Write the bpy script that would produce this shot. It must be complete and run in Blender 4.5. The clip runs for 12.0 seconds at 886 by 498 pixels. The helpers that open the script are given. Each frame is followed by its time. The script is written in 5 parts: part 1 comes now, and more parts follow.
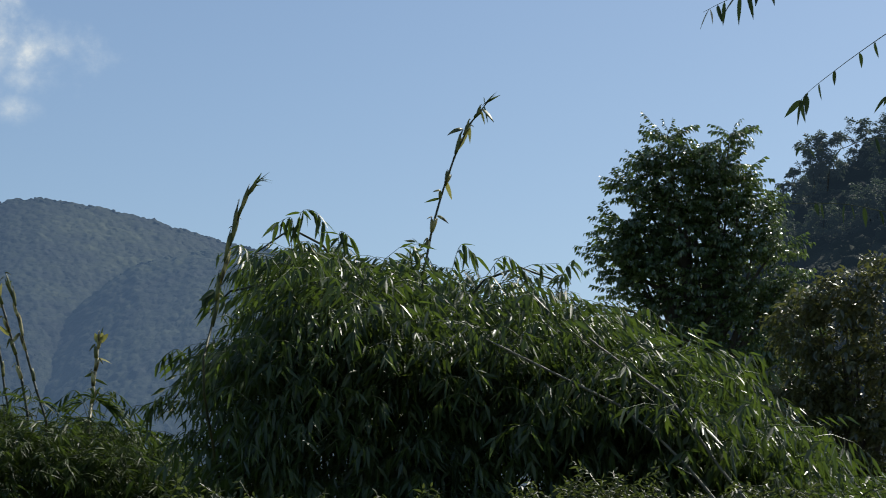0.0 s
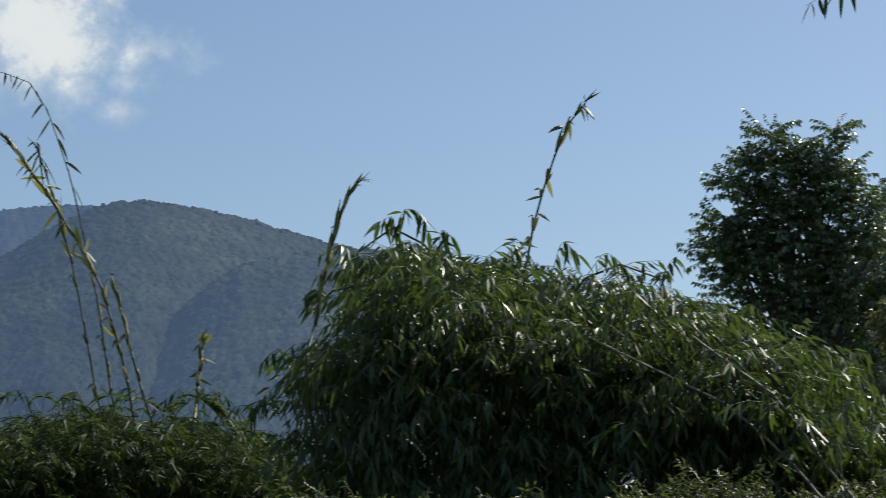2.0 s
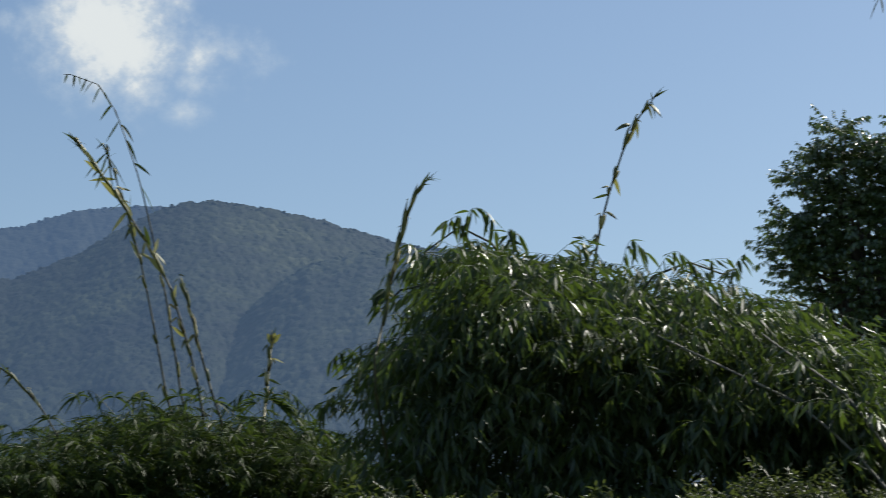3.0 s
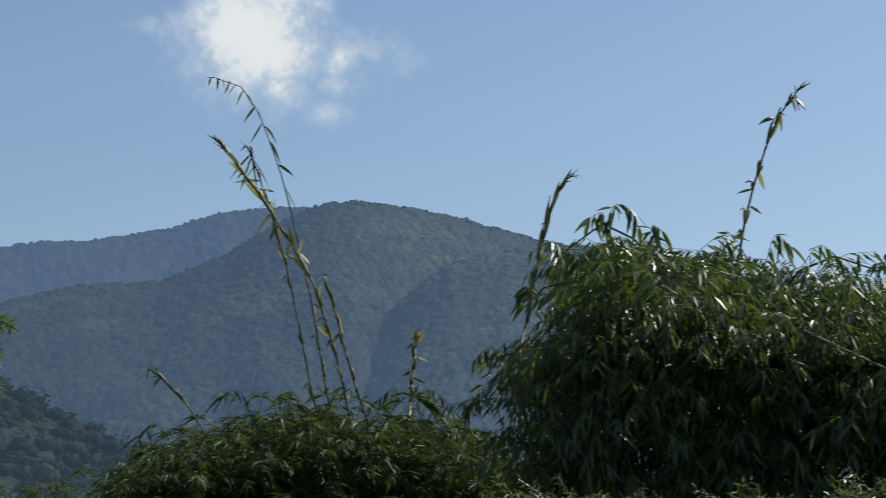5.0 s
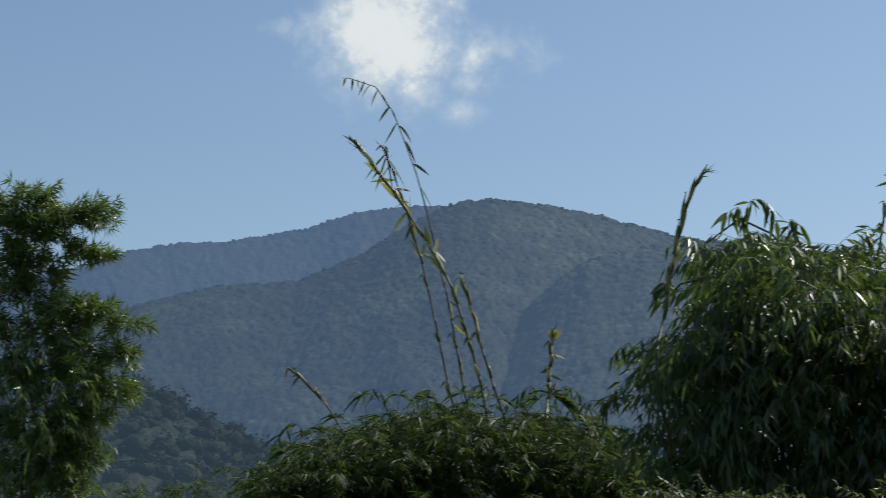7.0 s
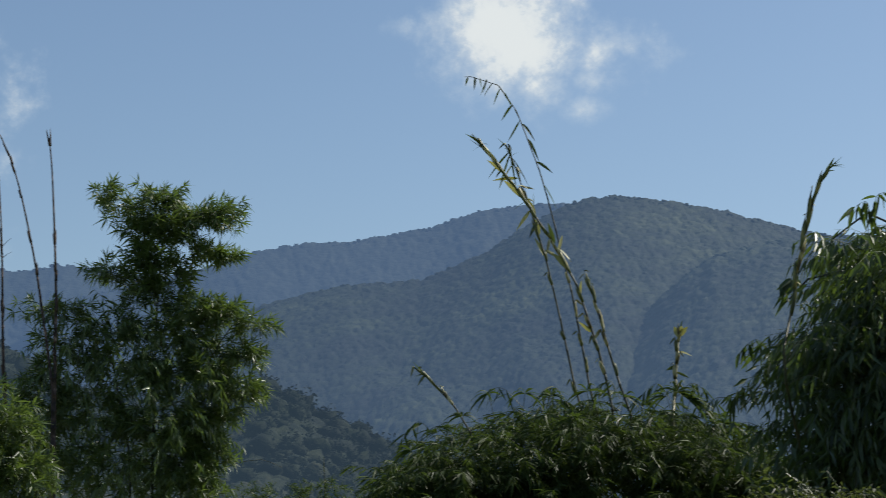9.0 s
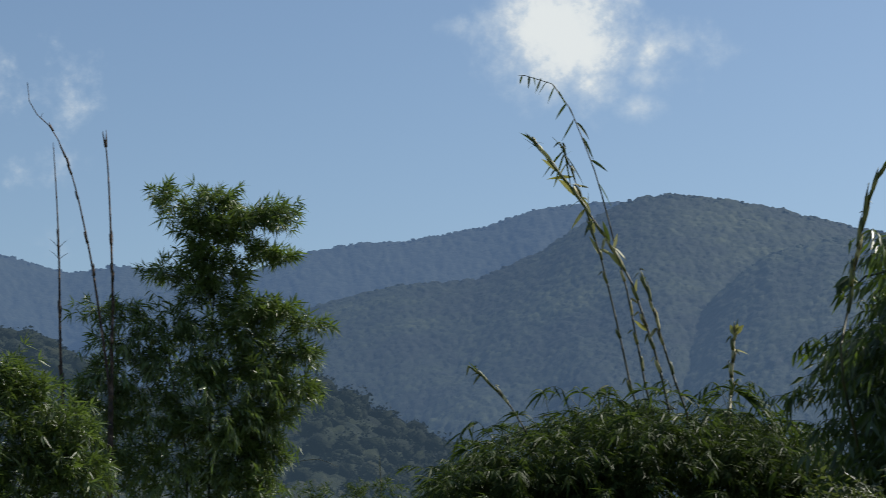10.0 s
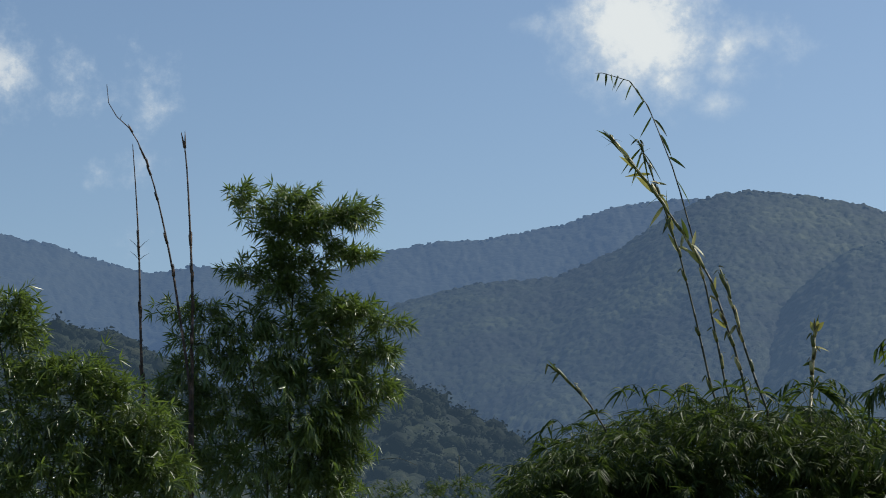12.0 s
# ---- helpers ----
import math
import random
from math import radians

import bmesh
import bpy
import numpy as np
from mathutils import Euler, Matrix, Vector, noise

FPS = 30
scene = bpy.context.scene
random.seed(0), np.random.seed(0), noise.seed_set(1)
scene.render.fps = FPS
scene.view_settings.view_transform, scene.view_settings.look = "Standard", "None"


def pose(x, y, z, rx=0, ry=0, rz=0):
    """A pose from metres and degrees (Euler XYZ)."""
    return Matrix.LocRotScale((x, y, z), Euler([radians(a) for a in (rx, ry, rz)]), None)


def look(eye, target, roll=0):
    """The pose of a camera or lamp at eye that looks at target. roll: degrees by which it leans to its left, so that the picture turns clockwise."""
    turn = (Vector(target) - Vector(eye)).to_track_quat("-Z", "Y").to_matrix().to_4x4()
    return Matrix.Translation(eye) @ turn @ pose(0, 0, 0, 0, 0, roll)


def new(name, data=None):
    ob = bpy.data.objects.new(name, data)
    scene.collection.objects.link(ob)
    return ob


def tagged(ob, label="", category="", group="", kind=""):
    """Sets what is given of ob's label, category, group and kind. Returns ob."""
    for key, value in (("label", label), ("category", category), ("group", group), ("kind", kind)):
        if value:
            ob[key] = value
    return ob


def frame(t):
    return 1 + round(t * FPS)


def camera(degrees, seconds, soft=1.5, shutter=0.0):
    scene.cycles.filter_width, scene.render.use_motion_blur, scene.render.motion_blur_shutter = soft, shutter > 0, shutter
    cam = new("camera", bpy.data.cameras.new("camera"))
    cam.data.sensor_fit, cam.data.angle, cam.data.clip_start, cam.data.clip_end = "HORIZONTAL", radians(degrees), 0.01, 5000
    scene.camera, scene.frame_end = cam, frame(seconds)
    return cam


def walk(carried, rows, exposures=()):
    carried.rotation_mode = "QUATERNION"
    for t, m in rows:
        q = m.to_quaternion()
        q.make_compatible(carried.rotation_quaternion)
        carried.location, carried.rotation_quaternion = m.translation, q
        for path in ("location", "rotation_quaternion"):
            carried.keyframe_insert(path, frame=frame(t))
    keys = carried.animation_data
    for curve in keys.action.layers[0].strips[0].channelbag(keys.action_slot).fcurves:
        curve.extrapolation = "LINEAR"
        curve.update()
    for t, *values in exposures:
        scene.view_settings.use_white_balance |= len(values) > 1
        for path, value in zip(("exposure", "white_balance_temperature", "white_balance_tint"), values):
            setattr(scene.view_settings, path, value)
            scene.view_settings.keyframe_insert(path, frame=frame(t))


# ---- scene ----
# ---- camera: a slow pan to the left from a standing tripod ----
cam = camera(23.84, 12.0, soft=0.65, shutter=1.0)
EYE = 1.6
PAN = [(0.0, 0.0, 10.14), (0.5, 0.43, 10.13), (1.0, 1.14, 10.12), (1.5, 1.89, 10.11), (2.0, 2.81, 10.1),
       (2.5, 3.67, 10.09), (3.0, 4.68, 10.07), (5.0, 8.64, 10.01), (5.5, 9.6, 10.0), (6.0, 10.62, 9.98),
       (6.5, 11.48, 9.96), (7.0, 12.4, 9.95), (7.5, 13.33, 9.94), (9.5, 16.61, 9.89), (10.0, 17.36, 9.88),
       (10.5, 18.09, 9.87), (11.0, 18.75, 9.86), (11.5, 19.23, 9.85), (12.0, 19.52, 9.84)]
walk(cam, [(t, pose(0, 0, EYE, 90 + tilt, 0, turn)) for t, turn, tilt in PAN],
     [(0.0, 0.0, 6500, 7), (12.0, 0.0, 6500, 7)])

# ---- sky and sun ----
SUN_EL, SUN_AZ = 47.0, 46.0       # degrees up, degrees to the right of +y
sky_world = bpy.data.worlds.new("sky")
scene.world = sky_world
sky_world.use_nodes = True
wn = sky_world.node_tree
sky = wn.nodes.new("ShaderNodeTexSky")
sky.sky_type = "NISHITA"
sky.sun_disc = False
sky.sun_elevation, sky.sun_rotation = radians(SUN_EL), radians(SUN_AZ)
sky.air_density, sky.dust_density, sky.ozone_density = 1.0, 0.95, 2.8
wn.nodes["Background"].inputs["Strength"].default_value = 0.104
wn.links.new(sky.outputs["Color"], wn.nodes["Background"].inputs["Color"])

toward_sun = Vector((math.sin(radians(SUN_AZ)) * math.cos(radians(SUN_EL)),
                     math.cos(radians(SUN_AZ)) * math.cos(radians(SUN_EL)), math.sin(radians(SUN_EL))))
sun_data = bpy.data.lights.new("sun", "SUN")
sun_data.energy, sun_data.angle, sun_data.color = 4.4, radians(0.5), (1.0, 0.95, 0.86)
sun = new("sun", sun_data)
sun.matrix_basis = look(toward_sun * 60, (0, 0, 0))

# ---- materials ----


def material(name):
    m = bpy.data.materials.new(name)
    m.use_nodes = True
    nt = m.node_tree
    return m, nt, nt.nodes["Principled BSDF"], nt.nodes["Material Output"]


def ramp(nt, fac, stops):
    r = nt.nodes.new("ShaderNodeValToRGB")
    els = r.color_ramp.elements
    while len(els) < len(stops):
        els.new(0.5)
    for e, (p, c) in zip(els, stops):
        e.position, e.color = p, (*c, 1)
    nt.links.new(fac, r.inputs["Fac"])
    return r.outputs["Color"]


def noise_tex(nt, scale, detail=3, rough=0.55, coords="Object"):
    tc = nt.nodes.new("ShaderNodeTexCoord")
    n = nt.nodes.new("ShaderNodeTexNoise")
    n.inputs["Scale"].default_value, n.inputs["Detail"].default_value, n.inputs["Roughness"].default_value = scale, detail, rough
    nt.links.new(tc.outputs[coords], n.inputs["Vector"])
    return n.outputs["Fac"]


def maths(nt, op, a, b=0.0, clamp=False):
    n = nt.nodes.new("ShaderNodeMath")
    n.operation, n.use_clamp = op, clamp
    for i, v in enumerate((a, b)):
        if isinstance(v, (int, float)):
            n.inputs[i].default_value = v
        else:
            nt.links.new(v, n.inputs[i])
    return n.outputs[0]


def bump(nt, bsdf, height, strength, distance):
    b = nt.nodes.new("ShaderNodeBump")
    b.inputs["Strength"].default_value, b.inputs["Distance"].default_value = strength, distance
    nt.links.new(height, b.inputs["Height"])
    nt.links.new(b.outputs["Normal"], bsdf.inputs["Normal"])


def leaf_material(name, stops, rough=0.36, glow=(0.13, 0.24, 0.03), through_part=0.3, gloss=0.5, haze_glow=None, coat=0.0):
    """Leaf skin: colour varies from leaf to leaf and along the blade; some light passes through."""
    m, nt, bsdf, out = material(name)
    geo = nt.nodes.new("ShaderNodeNewGeometry")
    info = nt.nodes.new("ShaderNodeObjectInfo")
    patch = noise_tex(nt, 9.0, 2)
    fac = maths(nt, "ADD", maths(nt, "MULTIPLY", geo.outputs["Random Per Island"], 0.62),
                maths(nt, "MULTIPLY", info.outputs["Random"], 0.16))
    fac = maths(nt, "ADD", fac, maths(nt, "MULTIPLY", patch, 0.22), True)
    col = ramp(nt, fac, stops)
    nt.links.new(col, bsdf.inputs["Base Color"])
    r = maths(nt, "ADD", rough - 0.1, maths(nt, "MULTIPLY", geo.outputs["Random Per Island"], 0.25))
    nt.links.new(r, bsdf.inputs["Roughness"])
    bsdf.inputs["Specular IOR Level"].default_value = gloss
    bsdf.inputs["Coat Weight"].default_value = coat
    bsdf.inputs["Coat Roughness"].default_value = 0.22
    # haze before distant leaves, painted as a glow of the leaf skin
    if haze_glow:
        bsdf.inputs["Emission Color"].default_value = (*haze_glow, 1)
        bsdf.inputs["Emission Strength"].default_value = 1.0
    bump(nt, bsdf, noise_tex(nt, 120.0, 2), 0.25, 0.002)
    tr = nt.nodes.new("ShaderNodeBsdfTranslucent")
    tint = nt.nodes.new("ShaderNodeMix")
    tint.data_type, tint.blend_type = "RGBA", "MIX"
    tint.inputs["Factor"].default_value = 0.55
    nt.links.new(col, tint.inputs["A"])
    tint.inputs["B"].default_value = (*glow, 1)
    nt.links.new(tint.outputs["Result"], tr.inputs["Color"])
    mix = nt.nodes.new("ShaderNodeMixShader")
    mix.inputs["Fac"].default_value = through_part
    nt.links.new(bsdf.outputs[0], mix.inputs[1])
    nt.links.new(tr.outputs[0], mix.inputs[2])
    nt.links.new(mix.outputs[0], out.inputs["Surface"])
    return m


BAMBOO_DARK = leaf_material("bamboo_leaf_dark", [(0.0, (0.024, 0.04, 0.014)), (0.45, (0.04, 0.064, 0.018)), (0.85, (0.066, 0.098, 0.026)), (1.0, (0.2, 0.17, 0.05))], 0.38, (0.23, 0.35, 0.04), 0.3, 0.58)
BAMBOO_FINE = leaf_material("bamboo_leaf_fine", [(0.0, (0.022, 0.038, 0.011)), (0.5, (0.038, 0.062, 0.015)), (0.88, (0.066, 0.094, 0.022)), (1.0, (0.2, 0.17, 0.07))], 0.46, (0.16, 0.24, 0.035), 0.3, 0.2)
BAMBOO_LIGHT = leaf_material("bamboo_leaf_light", [(0.0, (0.044, 0.074, 0.02)), (0.5, (0.078, 0.12, 0.028)), (0.9, (0.13, 0.17, 0.042)), (1.0, (0.23, 0.22, 0.08))], 0.42, (0.22, 0.33, 0.045), 0.33, 0.75, coat=0.12)
BROAD_LEAF = leaf_material("broad_leaf", [(0.0, (0.046, 0.074, 0.03)), (0.5, (0.07, 0.11, 0.038)), (0.9, (0.105, 0.15, 0.048)), (1.0, (0.15, 0.17, 0.07))], 0.28, (0.2, 0.3, 0.06), 0.3, 1.0, coat=0.2)
SHRUB_LEAF = leaf_material("shrub_leaf", [(0.0, (0.045, 0.056, 0.022)), (0.5, (0.075, 0.085, 0.03)), (0.85, (0.115, 0.11, 0.042)), (1.0, (0.2, 0.13, 0.07))], 0.36, (0.24, 0.26, 0.06), 0.3, 1.0)
# leaves of the slope trees, their blue-grey haze put in as emission
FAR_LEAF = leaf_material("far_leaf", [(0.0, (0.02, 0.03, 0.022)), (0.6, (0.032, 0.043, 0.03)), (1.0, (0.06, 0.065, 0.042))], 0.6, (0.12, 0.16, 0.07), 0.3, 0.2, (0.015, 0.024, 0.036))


HUSK_LEAF = leaf_material("husk_leaf", [(0.0, (0.03, 0.045, 0.014)), (0.6, (0.05, 0.07, 0.02)), (1.0, (0.12, 0.12, 0.03))], 0.5, (0.2, 0.28, 0.04), 0.3, 0.3)


HANGING_LEAF = leaf_material("hanging_leaf", [(0.0, (0.018, 0.03, 0.012)), (0.6, (0.03, 0.05, 0.015)), (1.0, (0.06, 0.085, 0.022))], 0.5, (0.1, 0.17, 0.03), 0.16, 0.3)


def bark_material(name, stops, scale, stretch=(1, 1, 0.25), rough=0.6, rel=0.3):
    m, nt, bsdf, out = material(name)
    tc = nt.nodes.new("ShaderNodeTexCoord")
    mp = nt.nodes.new("ShaderNodeMapping")
    mp.inputs["Scale"].default_value = stretch
    n = nt.nodes.new("ShaderNodeTexNoise")
    n.inputs["Scale"].default_value, n.inputs["Detail"].default_value = scale, 5
    nt.links.new(tc.outputs["Object"], mp.inputs["Vector"])
    nt.links.new(mp.outputs[0], n.inputs["Vector"])
    nt.links.new(ramp(nt, n.outputs["Fac"], stops), bsdf.inputs["Base Color"])
    bsdf.inputs["Roughness"].default_value = rough
    bump(nt, bsdf, n.outputs["Fac"], rel, 0.006)
    return m


CULM_GREEN = bark_material("culm_green", [(0.3, (0.010, 0.014, 0.006)), (0.5, (0.024, 0.03, 0.011)), (0.7, (0.075, 0.065, 0.026))], 7.0, (1, 1, 0.5), 0.55, 0.15)
CULM_PALE = bark_material("culm_pale", [(0.3, (0.1, 0.1, 0.05)), (0.55, (0.3, 0.27, 0.15)), (0.75, (0.5, 0.44, 0.28))], 9.0, (1, 1, 0.5), 0.5, 0.15)
CULM_GREY = bark_material("culm_grey", [(0.3, (0.06, 0.055, 0.045)), (0.55, (0.14, 0.13, 0.1)), (0.75, (0.28, 0.26, 0.2))], 9.0, (1, 1, 0.5), 0.55, 0.15)
CULM_DEAD = bark_material("culm_dead", [(0.35, (0.018, 0.012, 0.008)), (0.55, (0.06, 0.035, 0.024)), (0.75, (0.3, 0.2, 0.15))], 14.0, (1, 1, 0.8), 0.75, 0.5)
SHEATH_GREEN = bark_material("sheath_green", [(0.35, (0.035, 0.045, 0.012)), (0.55, (0.12, 0.13, 0.025)), (0.72, (0.3, 0.24, 0.06))], 34.0, (1, 1, 0.35), 0.5, 0.2)
SHEATH_STRAW = bark_material("sheath_straw", [(0.38, (0.05, 0.04, 0.012)), (0.5, (0.3, 0.24, 0.06)), (0.66, (0.62, 0.57, 0.34))], 34.0, (1, 1, 0.35), 0.5, 0.2)
BARK = bark_material("bark", [(0.3, (0.03, 0.024, 0.018)), (0.6, (0.09, 0.075, 0.06)), (0.8, (0.16, 0.14, 0.12))], 6.0, (1, 1, 0.2), 0.85, 0.6)
TWIG = bark_material("twig", [(0.3, (0.045, 0.06, 0.02)), (0.7, (0.12, 0.12, 0.045))], 20.0, (1, 1, 1), 0.55, 0.1)


def hill_material(name, stops, haze_glow, crown=5.0, rough=0.8, depth=0.4):
    """Wooded slope far off, each crown (so many metres wide) in a shade of its own; haze, the light of the sky
    scattered between here and there, is painted as blue emission.
    """
    m, nt, bsdf, out = material(name)
    tc = nt.nodes.new("ShaderNodeTexCoord")
    wob = nt.nodes.new("ShaderNodeTexNoise")
    wob.inputs["Scale"].default_value, wob.inputs["Detail"].default_value = 0.9 / crown, 3
    shift = nt.nodes.new("ShaderNodeMixRGB")
    shift.blend_type = "LINEAR_LIGHT"
    shift.inputs["Fac"].default_value = crown * 0.55
    deep = nt.nodes.new("ShaderNodeMapping")
    deep.inputs["Scale"].default_value = (1.0, depth, 1.0)
    nt.links.new(tc.outputs["Object"], deep.inputs["Vector"])
    nt.links.new(deep.outputs[0], wob.inputs["Vector"])
    nt.links.new(deep.outputs[0], shift.inputs[1])
    nt.links.new(wob.outputs["Color"], shift.inputs[2])
    cells = nt.nodes.new("ShaderNodeTexVoronoi")
    cells.inputs["Scale"].default_value = 1.0 / crown
    nt.links.new(shift.outputs[0], cells.inputs["Vector"])
    tone = nt.nodes.new("ShaderNodeSeparateColor")
    nt.links.new(cells.outputs["Color"], tone.inputs[0])
    big = noise_tex(nt, 0.011, 5, 0.6)
    fine = noise_tex(nt, 3.0 / crown, 4, 0.75)
    fac = maths(nt, "ADD", maths(nt, "MULTIPLY", tone.outputs[0], 0.32), maths(nt, "MULTIPLY", maths(nt, "SUBTRACT", big, 0.5), 1.9))
    fac = maths(nt, "ADD", maths(nt, "ADD", fac, 0.3), maths(nt, "MULTIPLY", maths(nt, "SUBTRACT", fine, 0.5), 0.5), True)
    nt.links.new(ramp(nt, fac, stops), bsdf.inputs["Base Color"])
    bsdf.inputs["Roughness"].default_value = 0.85
    bsdf.inputs["Specular IOR Level"].default_value = 0.1
    bsdf.inputs["Emission Color"].default_value = (*haze_glow, 1)
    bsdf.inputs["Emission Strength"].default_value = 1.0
    relief = maths(nt, "SUBTRACT", maths(nt, "MULTIPLY", fine, 0.35), cells.outputs["Distance"])
    bump(nt, bsdf, relief, rough, crown * 0.45)
    return m


FOREST = [(0.15, (0.003, 0.006, 0.004)), (0.42, (0.007, 0.012, 0.006)), (0.62, (0.014, 0.020, 0.009)), (0.85, (0.034, 0.041, 0.018))]
# contrast flattened in the colour itself, as haze does to far ridges
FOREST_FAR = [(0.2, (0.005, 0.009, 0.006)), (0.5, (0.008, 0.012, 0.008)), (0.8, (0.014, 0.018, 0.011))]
FOREST_NEAR = [(0.2, (0.003, 0.006, 0.003)), (0.45, (0.008, 0.012, 0.005)), (0.65, (0.015, 0.02, 0.008)), (0.85, (0.03, 0.03, 0.014))]
# the last colour is distance haze, painted as the slope's own blue glow
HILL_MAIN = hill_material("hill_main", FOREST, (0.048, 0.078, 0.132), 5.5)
# glow raised on the spur so its shaded flank blends into the main hill
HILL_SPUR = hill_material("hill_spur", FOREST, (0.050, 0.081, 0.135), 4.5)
# far ridges: haze painted as a bluer, brighter emission
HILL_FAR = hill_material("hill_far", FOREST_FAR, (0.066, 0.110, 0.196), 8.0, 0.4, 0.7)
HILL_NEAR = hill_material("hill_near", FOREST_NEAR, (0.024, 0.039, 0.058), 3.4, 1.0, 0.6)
# fainter haze emission painted on the right slope
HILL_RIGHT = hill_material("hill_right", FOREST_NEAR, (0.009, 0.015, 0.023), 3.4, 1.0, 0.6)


def ground_material():
    m, nt, bsdf, out = material("grass_ground")
    fac = maths(nt, "ADD", maths(nt, "MULTIPLY", noise_tex(nt, 0.3, 4), 0.5), maths(nt, "MULTIPLY", noise_tex(nt, 7.0, 4), 0.5))
    nt.links.new(ramp(nt, fac, [(0.3, (0.045, 0.06, 0.02)), (0.55, (0.09, 0.1, 0.035)), (0.75, (0.16, 0.13, 0.07))]), bsdf.inputs["Base Color"])
    bsdf.inputs["Roughness"].default_value = 0.9
    bump(nt, bsdf, fac, 0.6, 0.05)
    return m


GROUND = ground_material()


def cloud_material(name, puffs, wisp=0.55, dense=1.0, grain=1.6):
    """Vapour whose sunlit white and greyer parts are painted as emission: puffs are (x, y, rx, ry, weight) in the
    sheet's own metres / 100.
    """
    m, nt, bsdf, out = material(name)
    nt.nodes.remove(bsdf)
    tc = nt.nodes.new("ShaderNodeTexCoord")
    warp = nt.nodes.new("ShaderNodeTexNoise")
    warp.inputs["Scale"].default_value, warp.inputs["Detail"].default_value, warp.inputs["Roughness"].default_value = 0.007 * grain, 9, 0.66
    nt.links.new(tc.outputs["Object"], warp.inputs["Vector"])
    total = None
    for x, y, rx, ry, w in puffs:
        mp = nt.nodes.new("ShaderNodeMapping")
        mp.inputs["Location"].default_value = (-x / rx, -y / ry, 0)
        mp.inputs["Scale"].default_value = (0.01 / rx, 0.01 / ry, 0)
        nt.links.new(tc.outputs["Object"], mp.inputs["Vector"])
        ln = nt.nodes.new("ShaderNodeVectorMath")
        ln.operation = "LENGTH"
        nt.links.new(mp.outputs[0], ln.inputs[0])
        p = maths(nt, "MULTIPLY", maths(nt, "SUBTRACT", 1.0, ln.outputs["Value"]), w)
        total = p if total is None else maths(nt, "MAXIMUM", total, p)
    v = maths(nt, "ADD", total, maths(nt, "MULTIPLY", maths(nt, "SUBTRACT", warp.outputs["Fac"], 0.5), 3.0 * wisp))
    sm = nt.nodes.new("ShaderNodeMapRange")
    sm.interpolation_type = "SMOOTHSTEP"
    for key, val in (("From Min", -0.1), ("From Max", 1.3), ("To Min", 0.0), ("To Max", dense)):
        sm.inputs[key].default_value = val
    nt.links.new(v, sm.inputs["Value"])
    em = nt.nodes.new("ShaderNodeEmission")
    nt.links.new(ramp(nt, maths(nt, "ADD", v, maths(nt, "MULTIPLY", maths(nt, "SUBTRACT", noise_tex(nt, 0.022 * grain, 6, 0.6), 0.5), 1.6)), [(0.2, (0.5, 0.6, 0.73)), (0.7, (0.6, 0.67, 0.75)), (1.5, (0.76, 0.79, 0.81))]), em.inputs["Color"])
    tp = nt.nodes.new("ShaderNodeBsdfTransparent")
    mix = nt.nodes.new("ShaderNodeMixShader")
    nt.links.new(sm.outputs["Result"], mix.inputs["Fac"])
    nt.links.new(tp.outputs[0], mix.inputs[1])
    nt.links.new(em.outputs[0], mix.inputs[2])
    nt.links.new(mix.outputs[0], out.inputs["Surface"])
    return m


# ---- building helpers ----
rng = np.random.default_rng(7)


def polar(az, el, d):
    """A place d metres off over the ground, az degrees left of +y, el degrees above the eye."""
    a = radians(az)
    return Vector((-math.sin(a) * d, math.cos(a) * d, EYE + math.tan(radians(el)) * d))


def side(az):
    """Unit vector to the right of the line of sight at az."""
    return Vector((math.cos(radians(az)), math.sin(radians(az)), 0))


class Heap:
    """Gathers vertices and faces for one mesh."""

    def __init__(self):
        self.v, self.f, self.n = [], [], 0

    def add(self, verts, faces):
        self.v.append(np.asarray(verts, float))
        self.f.append(np.asarray(faces, int) + self.n)
        self.n += len(verts)

    def mesh(self, name, smooth=True):
        v = np.concatenate(self.v)
        me = bpy.data.meshes.new(name)
        me.vertices.add(len(v))
        me.vertices.foreach_set("co", v.ravel())
        loops = np.concatenate([f.ravel() for f in self.f])
        totals = np.concatenate([np.full(len(f), f.shape[1]) for f in self.f])
        me.loops.add(len(loops))
        me.loops.foreach_set("vertex_index", loops)
        me.polygons.add(len(totals))
        me.polygons.foreach_set("loop_start", np.concatenate([[0], np.cumsum(totals)[:-1]]))
        me.polygons.foreach_set("loop_total", totals)
        me.polygons.foreach_set("use_smooth", np.full(len(totals), smooth))
        me.update(calc_edges=True)
        return me


def thing(name, base, label, category, group="", kind=""):
    e = new(name)
    e.empty_display_size = 0.3
    e.location = base
    return tagged(e, label, category, group, kind)


def part(name, me, mat, parent, label="", m=None, kind=""):
    """Links a mesh, given in the world's metres, as one part under a thing or a part."""
    if not me.materials:
        me.materials.append(mat)
    ob = new(name, me)
    ob.parent = parent
    if parent.type == "EMPTY":
        ob.matrix_parent_inverse = Matrix.Translation(-parent.location)
    if m is not None:
        ob.matrix_basis = m
    return tagged(ob, label, kind=kind)


def spline(pts, n):
    """Catmull-Rom through pts."""
    p = [Vector(q) for q in pts]
    p = [p[0] * 2 - p[1]] + p + [p[-1] * 2 - p[-2]]
    out = []
    segs = len(p) - 3
    for k in range(n + 1):
        u = k / n * segs
        i = min(int(u), segs - 1)
        t = u - i
        a, b, c, d = p[i:i + 4]
        out.append(0.5 * ((2 * b) + (c - a) * t + (2 * a - 5 * b + 4 * c - d) * t * t + (3 * b - a - 3 * c + d) * t ** 3))
    return out


